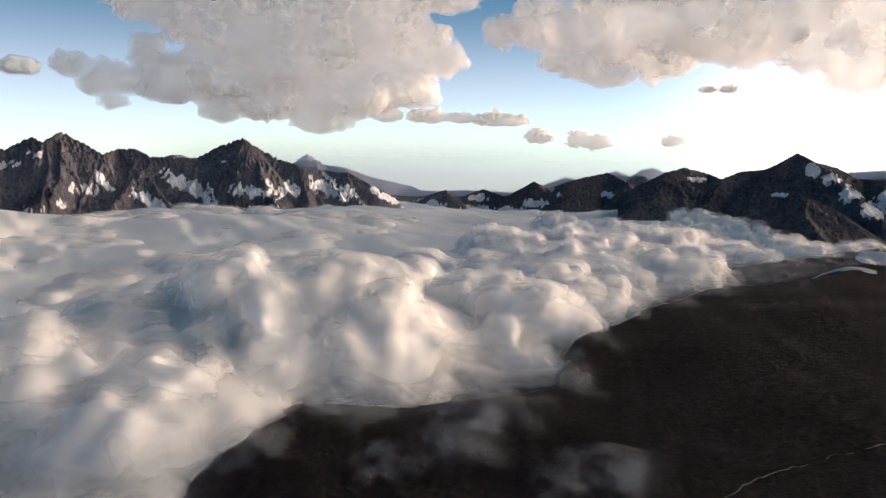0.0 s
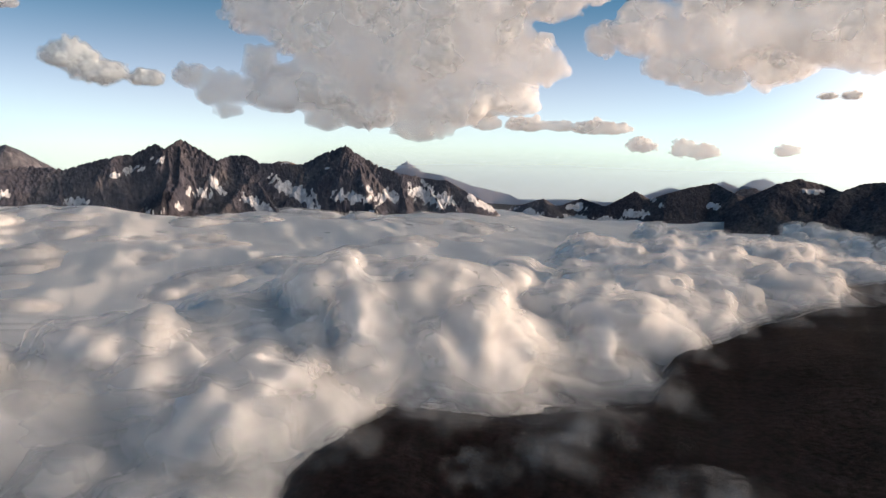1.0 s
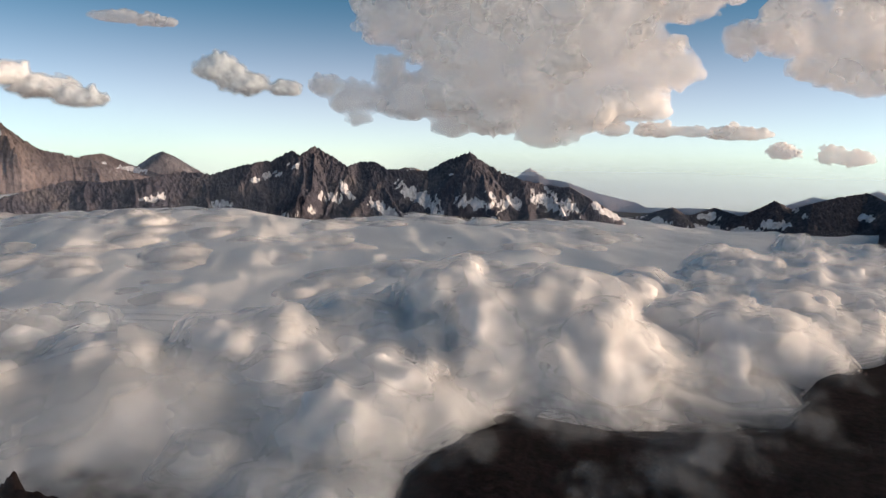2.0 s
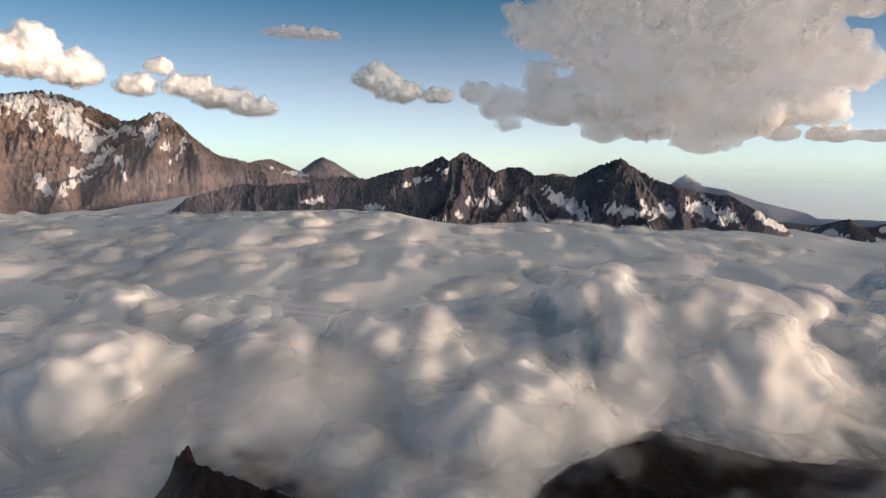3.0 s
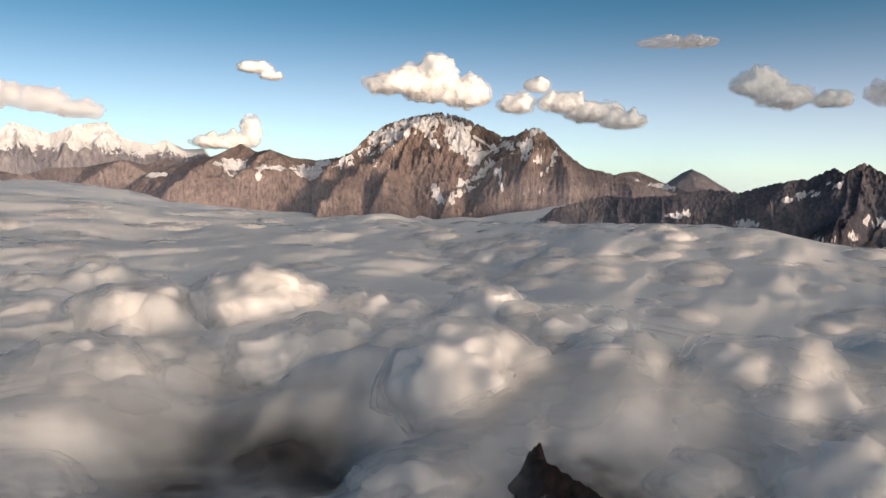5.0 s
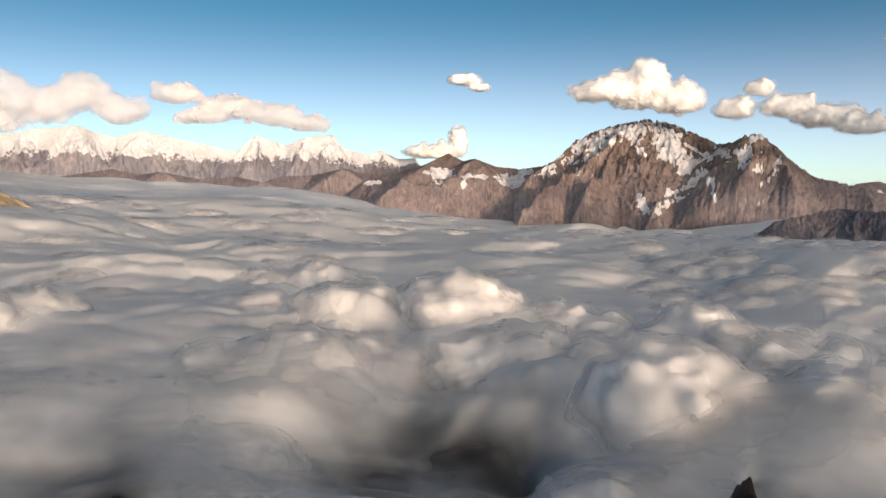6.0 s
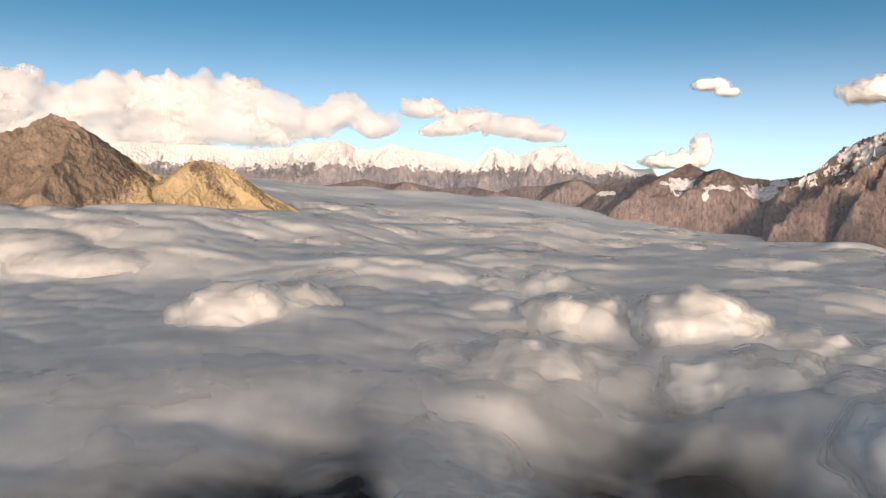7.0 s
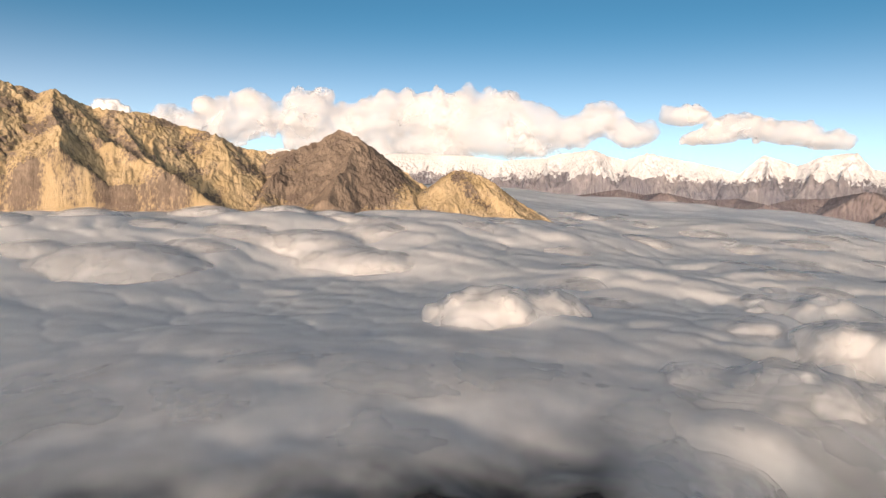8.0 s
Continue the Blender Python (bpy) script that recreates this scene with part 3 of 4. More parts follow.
billows((-1200.0, -600.0), (520.0, 1000.0), 7.5, lambda px, py: (np.hypot(px, py) < 1010 + 170 * (bearing_of(px, py) > 100)) & ((bearing_of(px, py) < 100) | (np.hypot(px, py) > 850)), 5,
        ((105, 60, 115, 0), (46, 24, 50, 0.22), (22, 11, 23, 0.12)))
billows((-420.0, 840.0), (960.0, 2150.0), 9.0, lambda px, py: np.hypot(px, py) > 960, 6, ((95, 50, 95, 0), (42, 20, 44, 0.2), (24, 11, 21, 0.1)))
billows((-1750.0, -160.0), (-760.0, 640.0), 9.5, lambda px, py: np.hypot(px, py) > 960, 7, ((110, 50, 105, 0), (48, 20, 46, 0.2)))
# the calmer deck: flat heads, half sunk
billows((-2050.0, 650.0), (60.0, 2330.0), 11.0, lambda px, py: (np.hypot(px, py) > 800) & (np.hypot(px, py) < 2260), 8, ((150, 80, 170, 0), (70, 34, 76, 0.3)), low=True)
billows((-3400.0, -1900.0), (-700.0, 1700.0), 16.0, lambda px, py: (np.hypot(px, py) > 1100 + 450 * smooth(bearing_of(px, py), 112, 120)) & (np.hypot(px, py) < 3350 - 900 * smooth(bearing_of(px, py), 108, 116)), 9, ((220, 110, 240, 0), (100, 50, 110, 0.3)), low=True)


x, y = polar(0.35, 260, 0.05, 4950)
tagged(sheet("ground", x, y, ground_z(x, y), M_ground), "dark volcanic scree slope below drifting cloud", "ground", kind="structure")


# ---- mountains ----
def dusting(low):
    return lambda x, y, z, flat, a: smooth(flat, low, low + 0.2) * 0.3 + 0.15 * fbm(x / 60, y / 60, 3, 91)


def snowcap(level, soft, spots=(), base=0.75):
    def f(x, y, z, flat, a):
        s = base * smooth(z + 25 * fbm(x / 90, y / 90, 4, 93), level - soft, level + soft) * (0.35 + 0.65 * smooth(flat, 0.35, 0.7))
        for sa, sz, wa, wz in spots:
            s = s + 0.7 * np.exp(-((a - sa) / wa) ** 2 - ((z - sz) / wz) ** 2)
        return s
    return f


def meadow(x, y, z, flat, a):
    """Dry grass on the gentler ground; the peak's own flank stays bare."""
    bare = smooth(a, 120, 123) * smooth(-a, -134, -129)
    return 0.62 + 0.3 * fbm(x / 120, y / 120, 4, 97, 0.6) + 0.8 * (np.maximum(flat, 0.6) - 0.72) - 0.65 * bare * smooth(z, 40, 190) + 0.15 * smooth(-z, -150, -20)


tagged(mountain("rocky_ridge", ((53.2, -4.7), (51.9, -3.5), (47.8, -2.4), (45.4, -2.5), (42.5, -2.2), (40, -1.7), (37.7, -1.9), (34.7, -1), (33.2, -0.8), (31.6, 0), (30.9, -0.35),
                                (29.7, 0.4), (28.3, -0.4), (27.1, -1.2), (26, -0.8), (24.8, -0.8), (23.9, -1.4), (20.4, -1.4), (18.7, -0.5), (17, 0.1), (15.6, -0.8), (14.2, -1.5), (12.5, -2.1),
                                (10.8, -2.4), (8.7, -2.6), (6.7, -3.6), (4.9, -4.6)), 2300, 330, 0.95, M_dark, foot=0, wander=0.012, seed=3, spurs=17, step=0.05, rows=170, relief=1.4, ribs=0.9, jag=1.5, snow=dusting(0.75),
                gullies=((34.5, -2.3, 32.7, -1.6, 0.18), (29.0, -3.5, 28.1, -3.6, 0.33), (27.5, -2.7, 26.8, -3.6, 0.26), (31.6, -1.2, 30.9, -0.9, 0.14), (24.8, -4.2, 23.2, -5.1, 0.42), (22.4, -2.9, 20.5, -3.8, 0.45), (20.5, -3.9, 19.3, -5.5, 0.3), (17.5, -4.0, 15.3, -4.2, 0.42), (15.5, -3.0, 15.2, -3.3, 0.22), (15.0, -4.0, 13.1, -3.9, 0.4), (17.9, -5.7, 14.3, -5.5, 0.3), (11.4, -3.6, 9.0, -4.2, 0.55), (10.4, -2.8, 10.1, -3.0, 0.25), (6.5, -4.0, 4.6, -4.9, 0.35), (18.5, -1.6, 18.4, -1.6, 0.12), (37.7, -4.3, 36.4, -4.0, 0.22), (42.7, -3.8, 41.2, -3.5, 0.2), (31.9, -5.2, 29.9, -4.8, 0.28), (8.1, -3.8, 8.4, -4.7, 0.1), (19.7, -3.4, 19.2, -5.0, 0.1))),
       "dark craggy rock ridge with patches of old snow", "mountain")
tagged(mountain("snowy_massif", ((70.4, -0.1, 0.99), (68.7, 0.8, 1.0), (66.9, 2.6, 1.03), (65.5, 3.2, 1.03), (64, 3.7, 1.03), (62.8, 3.9, 1.02), (61.3, 4.1, 1.02), (59.7, 3.8, 1.02), (57.8, 3, 1.02),
                                 (56.3, 2.2, 1.02), (55.2, 2.3, 0.98), (54.3, 2.9, 0.955), (53.2, 2.9, 0.955), (52.4, 2.2, 0.96), (50.8, 0.8, 0.97), (49.4, -0.2, 0.98), (47.5, -0.6, 1), (46.1, -0.9, 1),
                                 (44, -1.6, 1.01), (41.9, -2.2, 1.02)), 3750, 480, 1.2, M_brown, foot=-40, seed=5, spurs=14, step=0.05, rows=200, relief=1.6, ribs=1.3, jag=1.2, spur_drop=0.6, snow=snowcap(395, 50, base=0.7),
                fields=((66, 2.5, 1.5, 0.5), (62.5, 3.4, 1.6, 0.5)), gullies=((68.1, 1.1, 65.7, 2.2, 0.55), (65.7, 2.3, 63.7, 3.3, 0.5), (61.0, 3.6, 59.2, 1.1, 0.7), (62.5, 3.3, 61.8, 1.6, 0.22), (63.1, 3.1, 62.1, 3.7, 0.3), (60.0, 3.1, 58.4, 0.7, 0.55), (56.2, 1.8, 58.4, 0.5, 0.28), (57.0, 0.1, 60.5, -2.8, 0.3), (55.8, 1.7, 56.2, 1.9, 0.35), (61.7, -2.1, 61.5, -2.9, 0.35), (54.1, 1.9, 54.1, 0.7, 0.42), (52.7, 1.3, 54.2, -2.1, 0.26), (51.8, 1.4, 52.5, -0.4, 0.14), (56.8, -0.2, 56.1, -2.1, 0.2), (54.1, 2.9, 53.4, 3.0, 0.3), (52.3, -1.6, 54.0, -2.9, 0.1), (58.6, 2.4, 57.0, 1.4, 0.12), (70.3, -0.2, 68.8, 0.5, 0.3))),
       "tall brown granite massif with a snow cap and snow gullies", "mountain")
tagged(mountain("glacier_ridge", ((84.1, -0.9), (82.3, -0.5), (79.3, 0.5), (77.4, 1.4), (76.2, 0.8), (75.2, 1), (73.5, 0.4), (71.5, 0.2), (69.5, 0.5), (67.5, 0.2)), 4000, 330, 0.7, M_brown, foot=20,
                seed=7, spurs=8, snow=dusting(0.7), fields=((75, -0.5, 1.7, 0.35), (78, -0.2, 1.7, 0.5), (76.5, -1.1, 2.5, 0.5), (72.1, -0.7, 1.7, 0.6), (70.8, 0, 0.9, 0.3), (84, -1, 1.3, 0.25))),
       "low brown ridge with glacier snow on its shelves", "mountain")
tagged(mountain("flat_topped_peak", ((47.6, -1.3), (46.8, -0.5), (45.4, -0.3), (43.3, -1.2), (41, -2.0)), 4300, 260, 0.8, M_brown, foot=0, seed=9, spurs=4, rows=90,
                fields=((43.8, -1.5, 1.8, 0.35), (45.6, -1.2, 0.7, 0.3))), "distant flat-topped peak above a snowfield", "mountain")
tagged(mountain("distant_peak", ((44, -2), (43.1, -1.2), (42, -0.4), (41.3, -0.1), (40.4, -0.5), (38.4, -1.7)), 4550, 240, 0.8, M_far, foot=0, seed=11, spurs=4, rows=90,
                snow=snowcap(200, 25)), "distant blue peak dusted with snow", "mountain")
tagged(mountain("pale_peak", ((24.5, -1.9), (23, -1.35), (22.3, -1.1), (21.5, -1.15), (20.6, -1.5), (19.8, -2)), 2900, 160, 0.9, M_brown, foot=20, seed=12, spurs=3, rows=70,
                fields=((21.8, -1.4, 0.7, 0.35),)), "sunlit snowy peak showing behind the dark ridge", "mountain")
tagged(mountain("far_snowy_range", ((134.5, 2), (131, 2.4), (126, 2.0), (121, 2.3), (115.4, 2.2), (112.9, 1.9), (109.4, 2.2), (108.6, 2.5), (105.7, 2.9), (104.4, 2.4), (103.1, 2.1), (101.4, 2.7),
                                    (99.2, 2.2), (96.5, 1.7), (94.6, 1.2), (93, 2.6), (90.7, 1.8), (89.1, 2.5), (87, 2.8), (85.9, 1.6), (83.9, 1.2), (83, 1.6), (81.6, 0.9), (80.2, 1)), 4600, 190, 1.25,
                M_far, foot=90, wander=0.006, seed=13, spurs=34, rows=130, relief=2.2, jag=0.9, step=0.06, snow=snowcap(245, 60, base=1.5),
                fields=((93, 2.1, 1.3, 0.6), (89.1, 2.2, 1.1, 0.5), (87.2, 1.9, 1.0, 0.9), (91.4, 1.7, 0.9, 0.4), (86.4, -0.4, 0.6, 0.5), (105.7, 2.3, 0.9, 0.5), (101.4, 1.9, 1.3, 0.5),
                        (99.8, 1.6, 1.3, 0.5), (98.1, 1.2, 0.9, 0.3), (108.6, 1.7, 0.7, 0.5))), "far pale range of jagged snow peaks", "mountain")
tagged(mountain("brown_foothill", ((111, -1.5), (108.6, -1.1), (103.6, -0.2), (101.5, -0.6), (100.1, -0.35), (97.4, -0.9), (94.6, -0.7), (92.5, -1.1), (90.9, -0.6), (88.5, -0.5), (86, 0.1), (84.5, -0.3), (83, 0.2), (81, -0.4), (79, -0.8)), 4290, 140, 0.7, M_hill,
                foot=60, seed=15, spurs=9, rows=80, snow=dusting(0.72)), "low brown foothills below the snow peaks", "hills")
tagged(mountain("grassy_mountain", ((156, 7.0), (150.4, 6.2), (148.1, 5.5), (147.2, 5.9), (146.7, 5.6), (145.3, 4.9), (143.4, 4.6), (141.1, 4.6), (138.7, 3.8), (136.2, 3.3), (134.5, 2.4),
                                    (131.9, 1.9), (130.1, 2.3), (128.3, 3), (126.5, 4), (125.1, 3.5), (123.7, 2.6), (121.9, 1.3), (119.5, -0.3)), 2700, 520, 0.72, M_grass, foot=-20, wander=0.01,
                seed=17, spurs=8, rows=220, step=0.06, relief=0.35, ribs=0.3, jag=0.75, branches=2, snow=meadow), "sunlit ochre mountainside of grass and scree", "mountain")
tagged(mountain("small_rocky_hill", ((119.9, -1.3), (118.5, -0.1), (117.2, 0.9), (116.2, 1), (115.3, 0.8), (113.8, 0.1), (111.5, -1.5), (108.9, -2.9)), 2520, 300, 0.7, M_grass, foot=-10, wander=0.004,
                seed=19, spurs=5, rows=130, relief=0.5, ribs=0.5, snow=meadow), "small sunlit ochre hill with a blunt rocky top", "hill")
tagged(mountain("long_dark_mountain", ((-15, -3.3), (-17.1, -2.2), (-18.5, -1.8), (-20.1, -2.2), (-21.3, -2.7), (-22.5, -2), (-23.7, -1.9), (-25, -1.7), (-25.5, -1.1), (-26.3, -0.6), (-27.4, -1.2),
                                       (-28.9, -1.6), (-30.3, -2.3), (-32, -2.4), (-36, -2.2), (-41, -1.2)), 2300, 420, 0.55, M_dark, foot=-40, seed=21, spurs=8, snow=dusting(0.8),
                fields=((-27.4, -1.7, 0.5, 0.5), (-28.6, -2.5, 0.7, 0.6), (-29.9, -3.4, 0.8, 0.7), (-31.4, -4.5, 1.1, 1.0), (-31.8, -3.5, 0.7, 0.5), (-25.3, -3.6, 0.9, 0.25), (-19.3, -2.6, 0.8, 0.25))),
       "long dark mountain with a pale snow gully", "mountain")
tagged(mountain("dark_pyramid_hill", ((-22.5, -7.2), (-24, -6), (-25.4, -4.4), (-26.8, -3.6), (-29.1, -4.6), (-32.1, -6.5)), 1800, 200, 0.6, M_dark, foot=-40, wander=0.004, seed=23, spurs=4, rows=90,
                relief=0.6), "dark pyramid-shaped rock hill", "hill")
tagged(mountain("dark_peak_chain", ((5, -5.2), (2.9, -4.6), (0.6, -3.9), (-0.6, -4.5), (-2.5, -3.8), (-4.4, -4.4), (-6.7, -3.1), (-7.9, -3.7), (-9.2, -3.2), (-10.8, -2.7), (-12.6, -2.3),
                                 (-14.2, -3.1), (-15.9, -3.5), (-18, -3.4)), 2750, 260, 0.75, M_dark, foot=-100, seed=25, spurs=9, rows=120, snow=dusting(0.75),
                fields=((1.5, -5.2, 1.2, 0.5), (-2, -4.5, 1.0, 0.4), (-2.3, -5.4, 1.7, 0.4), (-4.9, -5.5, 1.5, 0.4), (-6.7, -4.9, 1.2, 0.4), (-8.1, -3.5, 0.3, 0.4), (-8.8, -4.1, 0.4, 0.3),
                        (-12.7, -4, 0.5, 0.3), (3.4, -4.5, 0.8, 0.5))), "chain of dark pointed peaks with snowfields between", "mountain")
# Snow cover here and on hazy_range is partly there to pale them like haze.
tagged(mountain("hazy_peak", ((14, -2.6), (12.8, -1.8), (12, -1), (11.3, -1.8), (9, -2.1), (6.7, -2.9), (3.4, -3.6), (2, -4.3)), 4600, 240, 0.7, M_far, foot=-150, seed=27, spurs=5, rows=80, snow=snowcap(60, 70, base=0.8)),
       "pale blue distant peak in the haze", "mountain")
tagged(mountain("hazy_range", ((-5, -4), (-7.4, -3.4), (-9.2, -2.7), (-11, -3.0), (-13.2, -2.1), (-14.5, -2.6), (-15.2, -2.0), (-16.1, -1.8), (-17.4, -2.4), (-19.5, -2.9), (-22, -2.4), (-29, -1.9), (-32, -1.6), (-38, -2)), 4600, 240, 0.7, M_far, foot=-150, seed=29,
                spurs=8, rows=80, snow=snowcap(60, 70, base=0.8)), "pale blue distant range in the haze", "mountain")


# ---- added blue sheets that stand in for haze, between one range and the next ----
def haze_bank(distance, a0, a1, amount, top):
    """An added see-through sheet, coloured blue as haze before the far ranges, fading upwards and to its ends."""
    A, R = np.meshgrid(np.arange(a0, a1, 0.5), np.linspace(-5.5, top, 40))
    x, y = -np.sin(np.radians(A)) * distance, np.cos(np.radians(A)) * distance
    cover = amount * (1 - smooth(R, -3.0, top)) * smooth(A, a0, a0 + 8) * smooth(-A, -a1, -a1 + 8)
    return tagged(sheet("haze_sheet", x, y, EYE.z + distance * np.tan(np.radians(R)), M_haze, {"cover": cover}), "thin blue-tinted sheet standing in for haze before the distant ranges", "haze", kind="stuff")


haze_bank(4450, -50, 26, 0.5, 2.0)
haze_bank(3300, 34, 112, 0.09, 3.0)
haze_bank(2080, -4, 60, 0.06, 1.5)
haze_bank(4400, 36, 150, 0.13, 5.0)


# ---- on the dark slope ----
def outcrop():
    """The tower of rock at the end of a ridge that comes out of the cloud."""
    line = [at(53.0, -23.6, 415), at(51.7, -24.0, 405), at(48.6, -25.3, 392), at(44.0, -27.1, 375), at(38.0, -29.5, 362)]
    gx = np.linspace(-420, -190, 190)
    gy = np.linspace(205, 330, 130)
    x, y = np.meshgrid(gx, gy)
    z = np.full_like(x, -60.0)
    for p, q in zip(line, line[1:]):
        dist, t = to_segment(x, y, p, q)
        z = np.maximum(z, p[2] + (q[2] - p[2]) * t - 1.5 * dist)
    z = z + 2.2 * ridged(x / 17, y / 17, 4, 83, 0.6) - 1.5
    top = at(52.5, -22.45, 415)
    for k, (da, tall, w) in enumerate(((0.0, 0.0, 3.0), (0.42, -2.5, 2.6), (0.75, -5.0, 2.6))):
        p = at(52.45 + da, -22.45, 415)
        r = np.hypot(x - p[0], y - p[1]) + 0.6 * gnoise(x / 2.5, y / 2.5, 88)
        z = np.maximum(z, np.where(r < w * 2.2, top[2] + tall - np.maximum(r - w * 0.25, 0) * 3.2, -99))
    return tagged(sheet("rock_outcrop", x, y, z, M_ground), "dark rock tower on a bare ridge rising out of the cloud", "rock")


outcrop()


def trail():
    """A pale trodden path across the slope."""
    pts = [at(b_, 0, d) for b_, d in ((-20.5, 370), (-23, 410), (-25.4, 440), (-28.5, 470), (-30.6, 495), (-33.1, 515), (-37, 560))]
    left, right = [], []
    for k in range(len(pts) - 1):
        for t in np.linspace(0, 1, 24, endpoint=False):
            p = pts[k] + (pts[k + 1] - pts[k]) * t
            wob = 2.2 * float(gnoise(np.array([p[0] / 14]), np.array([p[1] / 14]), 95)[0])
            n = np.array((pts[k + 1] - pts[k])[:2])
            n = np.array((-n[1], n[0])) / np.hypot(*n)
            c = p[:2] + n * wob
            w = 0.35 + 0.3 * abs(float(gnoise(np.array([p[0] / 9]), np.array([p[1] / 9]), 96)[0]))
            left.append(c - n * w)
            right.append(c + n * w)
    xy = np.array((left, right))
    z = ground_z(xy[..., 0], xy[..., 1]) + 0.5
    return tagged(sheet("trail", xy[..., 0], xy[..., 1], z, M_trail), "narrow pale footpath worn across the dark slope", "path", kind="structure")


trail()


def snow_strip(bearing, near, far, half, seed):
    """A bank of old snow in a hollow of the slope."""
    a_, d_ = np.meshgrid(np.linspace(-1, 1, 60), np.linspace(-1, 1, 14))
    d = (near + far) / 2 + d_ * (far - near) / 2 * (1 + 0.25 * np.sin(a_ * 3 + seed))
    b_ = np.radians(bearing + a_ * half)
    x, y = -np.sin(b_) * d, np.cos(b_) * d
    edge = 1 - np.maximum(np.abs(a_), np.abs(d_)) ** 2 + 0.25 * fbm(x / 25, y / 25, 3, seed)
    return tagged(sheet("snow_bank", x, y, ground_z(x, y) + 4.0 * np.clip(edge, -0.3, 0.6), M_snow), "thin white bank of old snow on dark ground", "snow")


snow_strip(-32.2, 1330, 1420, 1.6, 3)
snow_strip(-30.0, 1175, 1200, 2.0, 4)


# ---- cumulus in the sky ----
def cumulus(name, label, lumps, distance, seed, cell=7.0, rough=1.1, thin=False, deep=0.7, heads=8):
    """A heap of billows with a flatter base: lumps are (bearing, rise, half width and half height in degrees). A dense core in two thin veils."""
    rng = random.Random(seed)
    deg = distance * math.pi / 180
    mid = sum(l[0] for l in lumps) / len(lumps)
    a = radians(mid)
    side, ahead = np.array((math.cos(a), math.sin(a), 0)), np.array((-math.sin(a), math.cos(a), 0))
    balls = []
    for b_, r, w, h in lumps:
        w, h = (1.12 * w, 1.1 * h) if thin else (1.3 * w, 1.15 * h)
        p = at(b_, r, distance)
        c = np.array((p @ side, p @ ahead + rng.uniform(-0.3, 0.3) * w * deg, p[2]))
        radii = np.array((w, max(deep * w, min(w, h)), h)) * deg
        balls.append((*c, *radii, 0.12))
        # rounded heads budding from the lump, and smaller ones from those
        for k in range(heads):
            way = np.array((rng.gauss(0, 1), rng.gauss(-0.35, 1), rng.gauss(0.25, 1)))
            way /= np.linalg.norm(way)
            way[2] = max(way[2], -0.45)
            share = rng.uniform(0.26, 0.46)
            r = float(min(radii.max() * 0.5, share * (radii.prod() ** (1 / 3))))
            c2 = c + way * np.maximum(radii - 0.45 * r, 0.3 * radii)
            balls.append((*c2, r, r, r, 0.05))
            for _ in range(3):
                w2 = np.array((rng.gauss(way[0], 0.6), rng.gauss(way[1], 0.6), rng.gauss(way[2], 0.6)))
                w2 /= np.linalg.norm(w2) + 1e-6
                r2 = r * rng.uniform(0.32, 0.5)
                if r2 > 1.6 * cell:
                    balls.append((*(c2 + w2 * (r - 0.3 * r2)), r2, r2, r2, 0.03))
    lo = np.array([min(q[k] - 1.5 * q[k + 3] for q in balls) for k in range(3)])
    hi = np.array([max(q[k] + 1.5 * q[k + 3] for q in balls) for k in range(3)])
    axes = [np.arange(lo[k], hi[k] + cell, cell) for k in range(3)]
    X, Y, Z = np.meshgrid(*axes, indexing="ij")
    size = float(np.median([min(l[2], l[3]) for l in lumps])) * deg
    field = np.full(X.shape, -9.0)
    for cx, cy, cz, rx, ry, rz, soft in balls:
        box = tuple(slice(max(0, int((c_ - 1.7 * r_ - lo[k]) / cell)), max(1, int((c_ + 1.7 * r_ - lo[k]) / cell) + 2)) for k, (c_, r_) in enumerate(((cx, rx), (cy, ry), (cz, rz))))
        dz = (Z[box] - cz) / rz
        dz = np.where(dz < 0, dz * 1.3, dz)
        f = (1 - np.sqrt(((X[box] - cx) / rx) ** 2 + ((Y[box] - cy) / ry) ** 2 + dz ** 2)) * min(1.0, rx / size)
        field[box] = np.maximum(field[box], f) + soft * np.maximum(1 - np.abs(field[box] - f) / 0.2, 0) ** 2 * (f > -0.25)
    amp, wave = 0.30 * rough, size * 1.0
    for k in range(5):
        if wave < cell * 3.0:
            break
        close = np.abs(field) < 1.0
        n = gnoise3(X[close] / wave + 7.7 * k, Y[close] / wave + seed, Z[close] / wave * 1.15, seed * 7 + k)
        field[close] += amp * (np.abs(n) * 1.5 - 0.42 if k else n * 0.7)
        amp, wave = amp * 0.5, wave * 0.48
    for k in range(3):
        edge = [slice(None)] * 3
        for e_ in (0, -1):
            edge[k] = e_
            field[tuple(edge)] = -5
    turn = np.stack((side, ahead, (0, 0, 1)))
    ob = tagged(new(name), label, "cloud", group="clouds in the sky")
    shells = (("cloud_core", 0.12, M_sky), ("cloud_veil", 0.04, M_skyveil), ("cloud_veil", -0.04, M_skyveil), ("cloud_veil", -0.11, M_skyveil))
    if thin:
        shells = tuple(("cloud_veil", level, M_skythin) for level in (-0.12, -0.05, 0.02, 0.10, 0.22))
    for part, level, mat in shells:
        v, f = skin(field - level, lo, cell)
        for v_, f_ in pieces(v, f):
            solid(part, v_ @ turn, f_, mat, ob)
    return ob


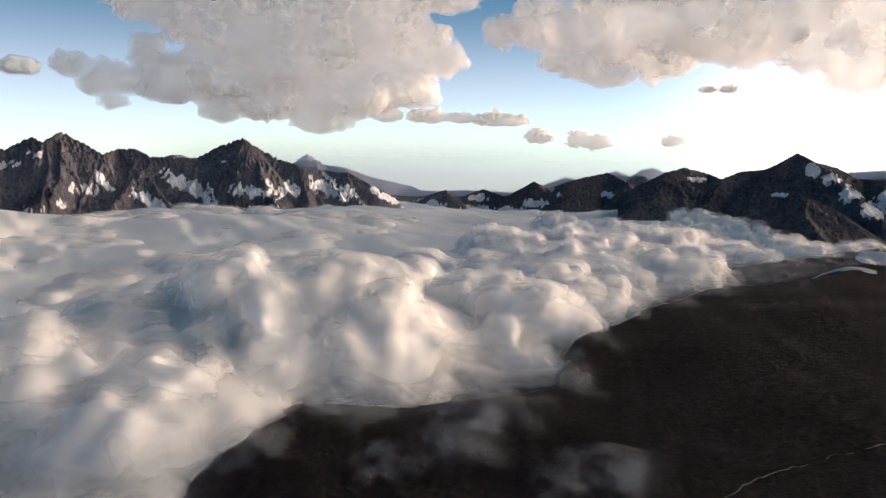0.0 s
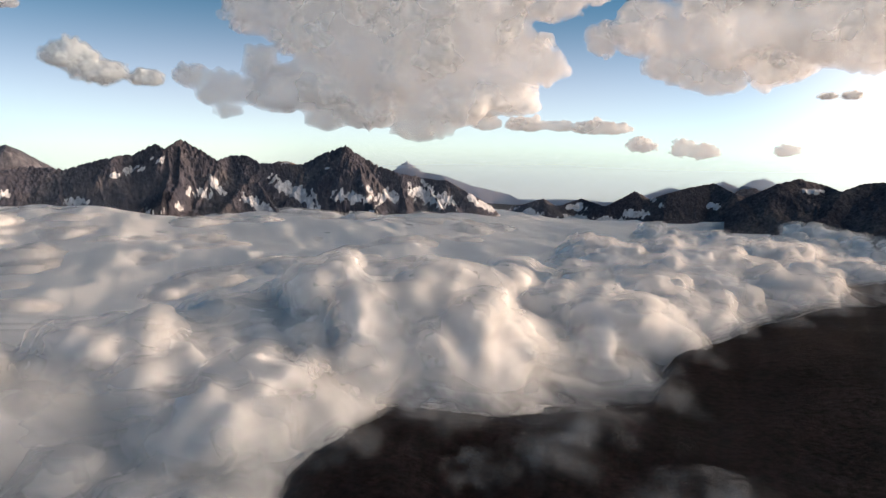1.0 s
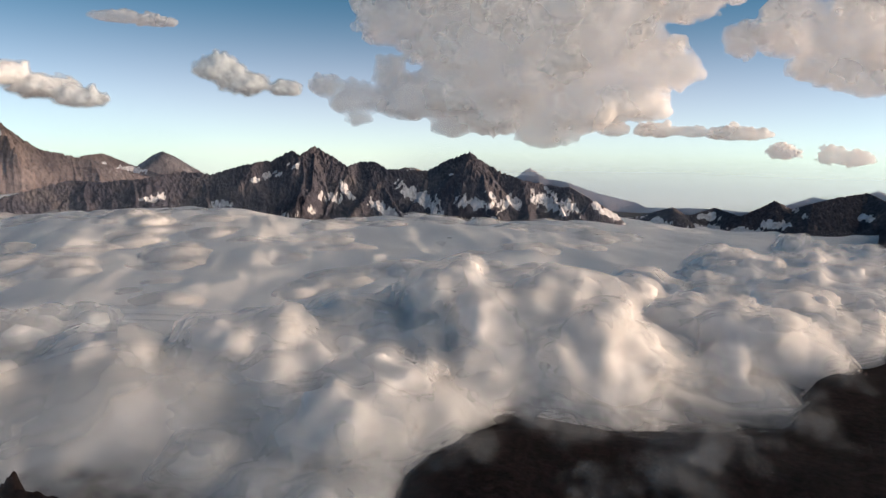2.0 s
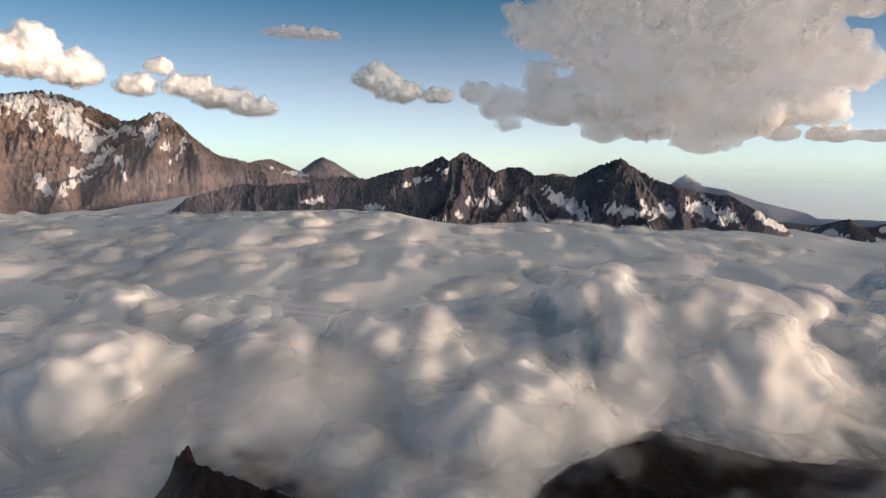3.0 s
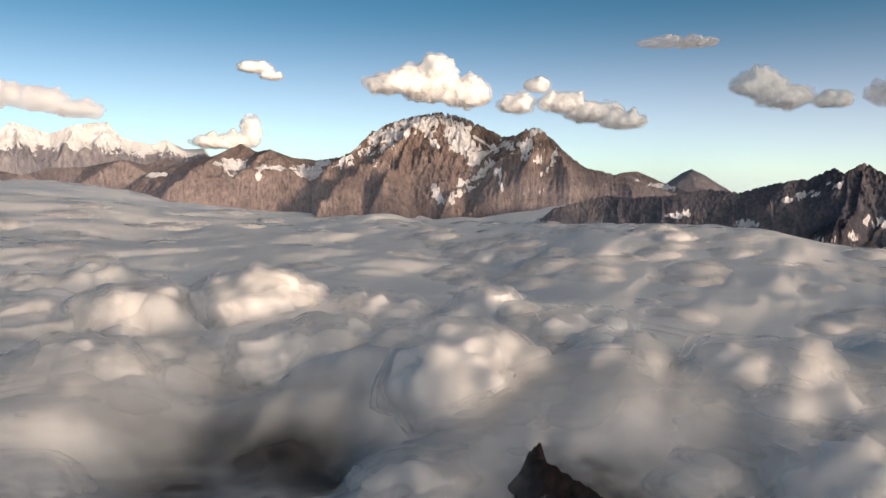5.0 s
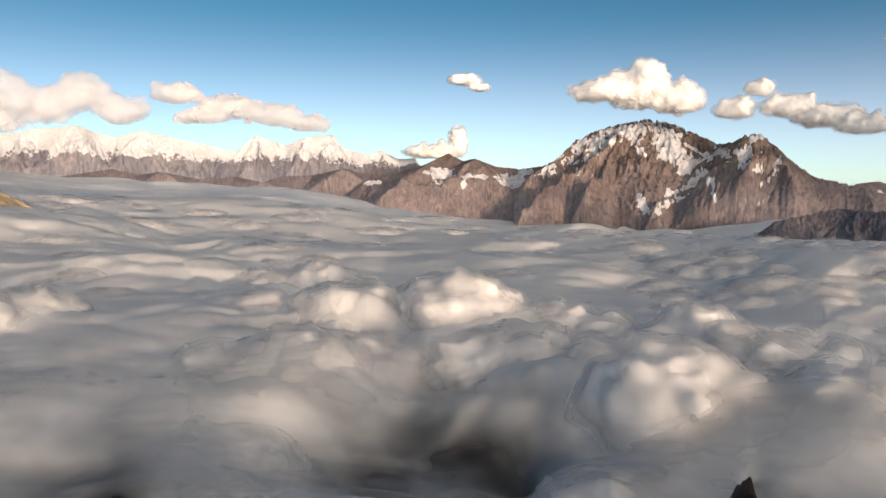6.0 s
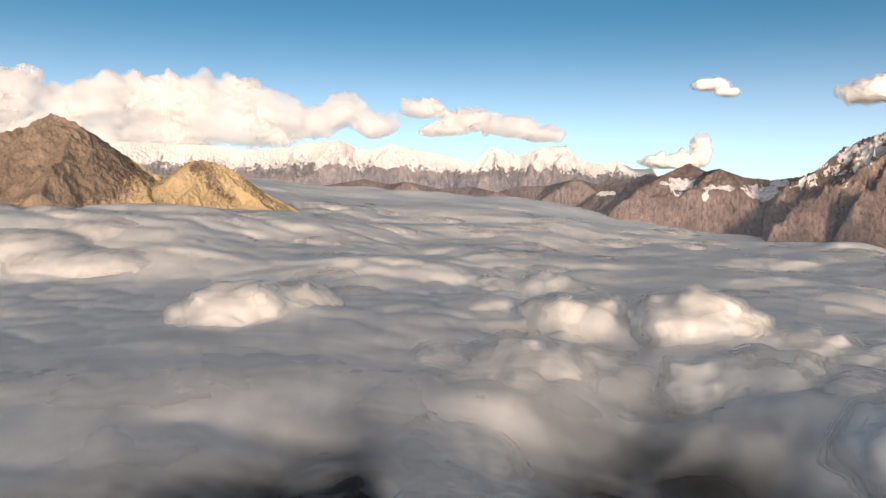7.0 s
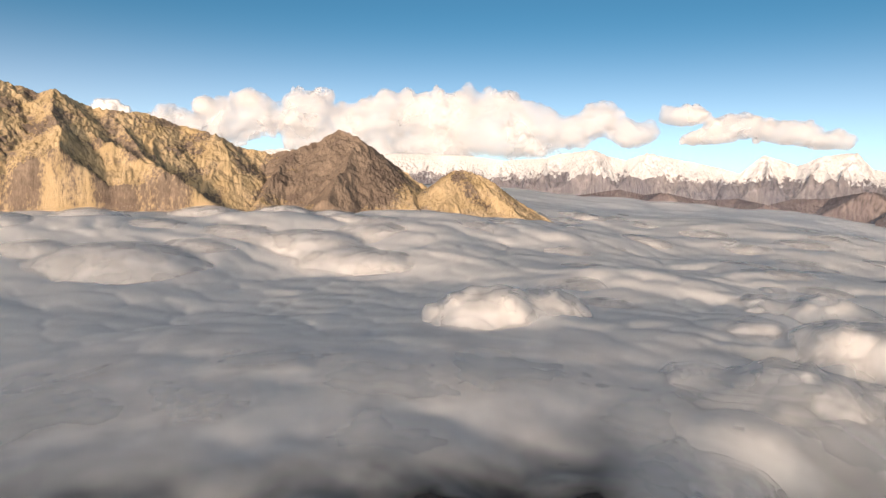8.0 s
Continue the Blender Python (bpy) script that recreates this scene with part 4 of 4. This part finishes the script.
cumulus("cumulus_cloud", "huge cream-coloured cumulus with a grey belly and sunlit rims", ((28.6, 5.2, 1.0, 0.8), (26.4, 4.2, 1.7, 1.1), (23.6, 6.4, 1.0, 1.3), (22.4, 4.2, 2.4, 1.5), (26, 2.8, 0.9, 0.6), (18.4, 5.2, 3.2, 2.6),
        (17.5, 9, 3.8, 3.2), (12.5, 6.8, 4.2, 3.6), (11.5, 11, 5, 4), (6.5, 9, 3.6, 3.4), (3.0, 7.0, 3.0, 2.0), (9, 3.8, 3.6, 2.0), (15, 3.0, 3.0, 1.5), (5.0, 4.6, 3, 1.8), (10.8, 1.9, 2.2, 1.3), (18.6, 2.2, 1.1, 0.7),
        (16, 14, 6, 4), (23, 10.5, 3.0, 2.0), (5.5, 12, 2.6, 2.2)), 4400, 1, cell=17, rough=1.4, heads=6, deep=0.35, thin=True)
cumulus("cumulus_cloud", "thin sunlit wisps trailing from a larger cloud", ((5.5, 2.2, 1.0, 0.6), (2.2, 2.1, 1.4, 0.5), (-0.6, 2.0, 1.2, 0.4), (-3.4, 1.9, 1.6, 0.5), (-5.0, 1.8, 1.0, 0.35)), 4500, 21, cell=7, rough=1.2, thin=True)
cumulus("cumulus_cloud", "broad grey cumulus with bright edges", ((-3.6, 8.6, 1.3, 1.1), (-7, 9.4, 2.4, 2), (-9.5, 6.9, 1.8, 1.6), (-12, 5.6, 2.0, 1.3), (-13, 9, 3.6, 3), (-16.5, 6.4, 2.4, 1.5), (-18.5, 9.4, 4.2, 3.4), (-22, 7.4, 2.6, 1.6), (-24, 9.2, 4.4, 3),
        (-27, 7.2, 2.6, 2.0), (-29.8, 5.4, 2.0, 2.0), (-31, 9, 4, 3), (-34.5, 8.5, 2.5, 3.5), (-16, 13, 6, 3.5), (-27, 14, 7, 4)), 4450, 2, cell=17, rough=1.4, heads=6, deep=0.35, thin=True)
cumulus("cumulus_cloud", "bright cumulus fragment high in the sky", ((0.5, 11.6, 2.2, 1.5), (-2, 12.5, 2.0, 1.4), (3, 13.5, 2.5, 1.4)), 4450, 12, cell=12, rough=1.4, heads=6, thin=True)
cumulus("cumulus_cloud", "faint puff of cloud low over the horizon", ((-7, 0.5, 0.9, 0.5), (-10.2, 0.3, 0.8, 0.6), (-11.6, 0.1, 1.0, 0.5), (-17.5, 0.3, 0.7, 0.4)), 4700, 13, cell=6, thin=True, rough=2.0)
cumulus("cumulus_cloud", "tiny puff of cloud in clear sky", ((-19.8, 4.2, 0.5, 0.25), (-21.3, 4.2, 0.5, 0.3)), 4600, 14, cell=5)
cumulus("cumulus_cloud", "faint grey shred of cloud", ((44, 9.6, 1.6, 0.35), (41.5, 9.4, 1.3, 0.35)), 4300, 15, cell=6, thin=True)
cumulus("cumulus_cloud", "white cumulus hanging above the snowy massif", ((65.5, 6.4, 1.6, 0.8), (62.5, 6.6, 1.7, 1.5), (61.7, 7.8, 0.9, 0.9), (59.5, 5.8, 1.8, 1.1)), 3550, 3)
cumulus("cumulus_cloud", "small white cumulus trailing beside the peak", ((55.2, 4.9, 1.1, 0.8), (53.5, 6.4, 0.7, 0.6), (51.5, 5, 1.3, 0.8), (49, 4.3, 1.6, 0.8), (46.8, 3.6, 1.3, 0.7)), 3550, 4)
cumulus("cumulus_cloud", "ragged small cloud, lit on one edge", ((37, 6.2, 1.4, 0.9), (35, 5.3, 1.5, 0.8), (32, 5, 1, 0.6)), 3600, 5)
cumulus("cumulus_cloud", "small wisp of cloud in clear sky", ((76.2, 7.4, 1.0, 0.45), (75, 6.8, 0.7, 0.3)), 3700, 6)
cumulus("cumulus_cloud", "thin column of cloud behind the ridge", ((76.6, 2.2, 0.6, 1.2), (79.5, 1.5, 1.2, 0.5), (78, 1.6, 0.9, 0.6)), 4450, 7)
cumulus("cumulus_bank", "long bank of bright cumulus above the far peaks", ((139, 3.6, 2.5, 1.2), (135.5, 4.2, 2.2, 1.6), (133, 4.8, 1.4, 1.6), (129, 4.8, 2, 2), (127, 3.5, 3, 2), (123, 4.6, 2.4, 2.0), (120.5, 5.2, 1.8, 1.7),
        (117, 5.3, 2.4, 1.8), (113.6, 5.4, 1.9, 1.6), (110.3, 4.7, 1.6, 1.5), (107.5, 4.3, 1.6, 1.2), (105.2, 5.1, 1.3, 1.4), (102.8, 4.1, 1.5, 1.0), (120, 3.2, 4, 2), (113, 3.6, 4, 1.6), (126, 1.6, 4, 2), (119, 1.4, 3, 1.5)),
        4760, 8, cell=12, deep=0.3, rough=1.1, thin=True)
cumulus("cumulus_cloud", "small white puff above the ridge", ((143.8, 5, 0.8, 0.5), (142.8, 4.8, 0.5, 0.35)), 4800, 18, cell=6, deep=0.5)
cumulus("cumulus_cloud", "thin pale cloud over the hidden peaks", ((137, 5.4, 0.8, 0.7), (134, 6.1, 0.9, 0.6)), 4850, 19, cell=7, deep=0.4, thin=True)
cumulus("cumulus_cloud", "streaming cumulus clinging to a snow peak", ((98.8, 5.5, 1.6, 0.7), (95, 4.7, 2, 0.9), (91.5, 4.2, 1.8, 0.8), (89, 3.6, 1.6, 0.6), (97, 3.9, 1.6, 0.5)), 4540, 9, cell=9, thin=True)


# ---- mist over the dark slope ----
def wisp(bearing, distance, width, height, seed):
    """A torn tuft of mist: thin layers over one another, fading outwards."""
    ob = tagged(new("mist_wisp"), "torn grey wisp of mist above the dark slope", "mist", group="wisps over the slope")
    p = at(bearing, 0, distance)
    u, v = np.meshgrid(np.linspace(-1, 1, 50), np.linspace(-1, 1, 50))
    x, y = p[0] + u * width, p[1] + v * width
    r = np.hypot(u, v) + 0.45 * fbm(x / (0.7 * width), y / (0.7 * width), 4, seed, 0.6)
    for k in range(5):
        z = ground_z(x, y) + 1.5 + height * (0.2 + 0.2 * k) * np.exp(-1.5 * np.hypot(u, v) ** 2) + 1.5 * fbm(x / 9, y / 9, 2, seed + k)
        cover = smooth(1 - r, 0.05, 0.9) * smooth(1 - np.maximum(np.abs(u), np.abs(v)), 0, 0.3)
        layer = sheet("mist_layer", x, y, z, M_wisp, {"cover": cover * (1 - 0.1 * k)})
        layer.parent = ob
    return ob


for args in ((-15, 410, 42, 16, 1), (-11, 395, 34, 12, 2), (-1, 420, 40, 14, 3), (5, 395, 30, 10, 4), (-24.5, 1180, 70, 22, 5), (-27, 1230, 60, 18, 6), (-19, 960, 55, 20, 7), (-14, 780, 50, 18, 8), (-8, 620, 45, 16, 9), (-10, 560, 40, 22, 10), (-3, 470, 44, 18, 11), (9, 470, 46, 18, 12), (-12, 680, 40, 20, 13), (-17, 850, 50, 24, 14), (-21, 960, 60, 26, 15), (18, 420, 40, 16, 16)):
    wisp(*args)
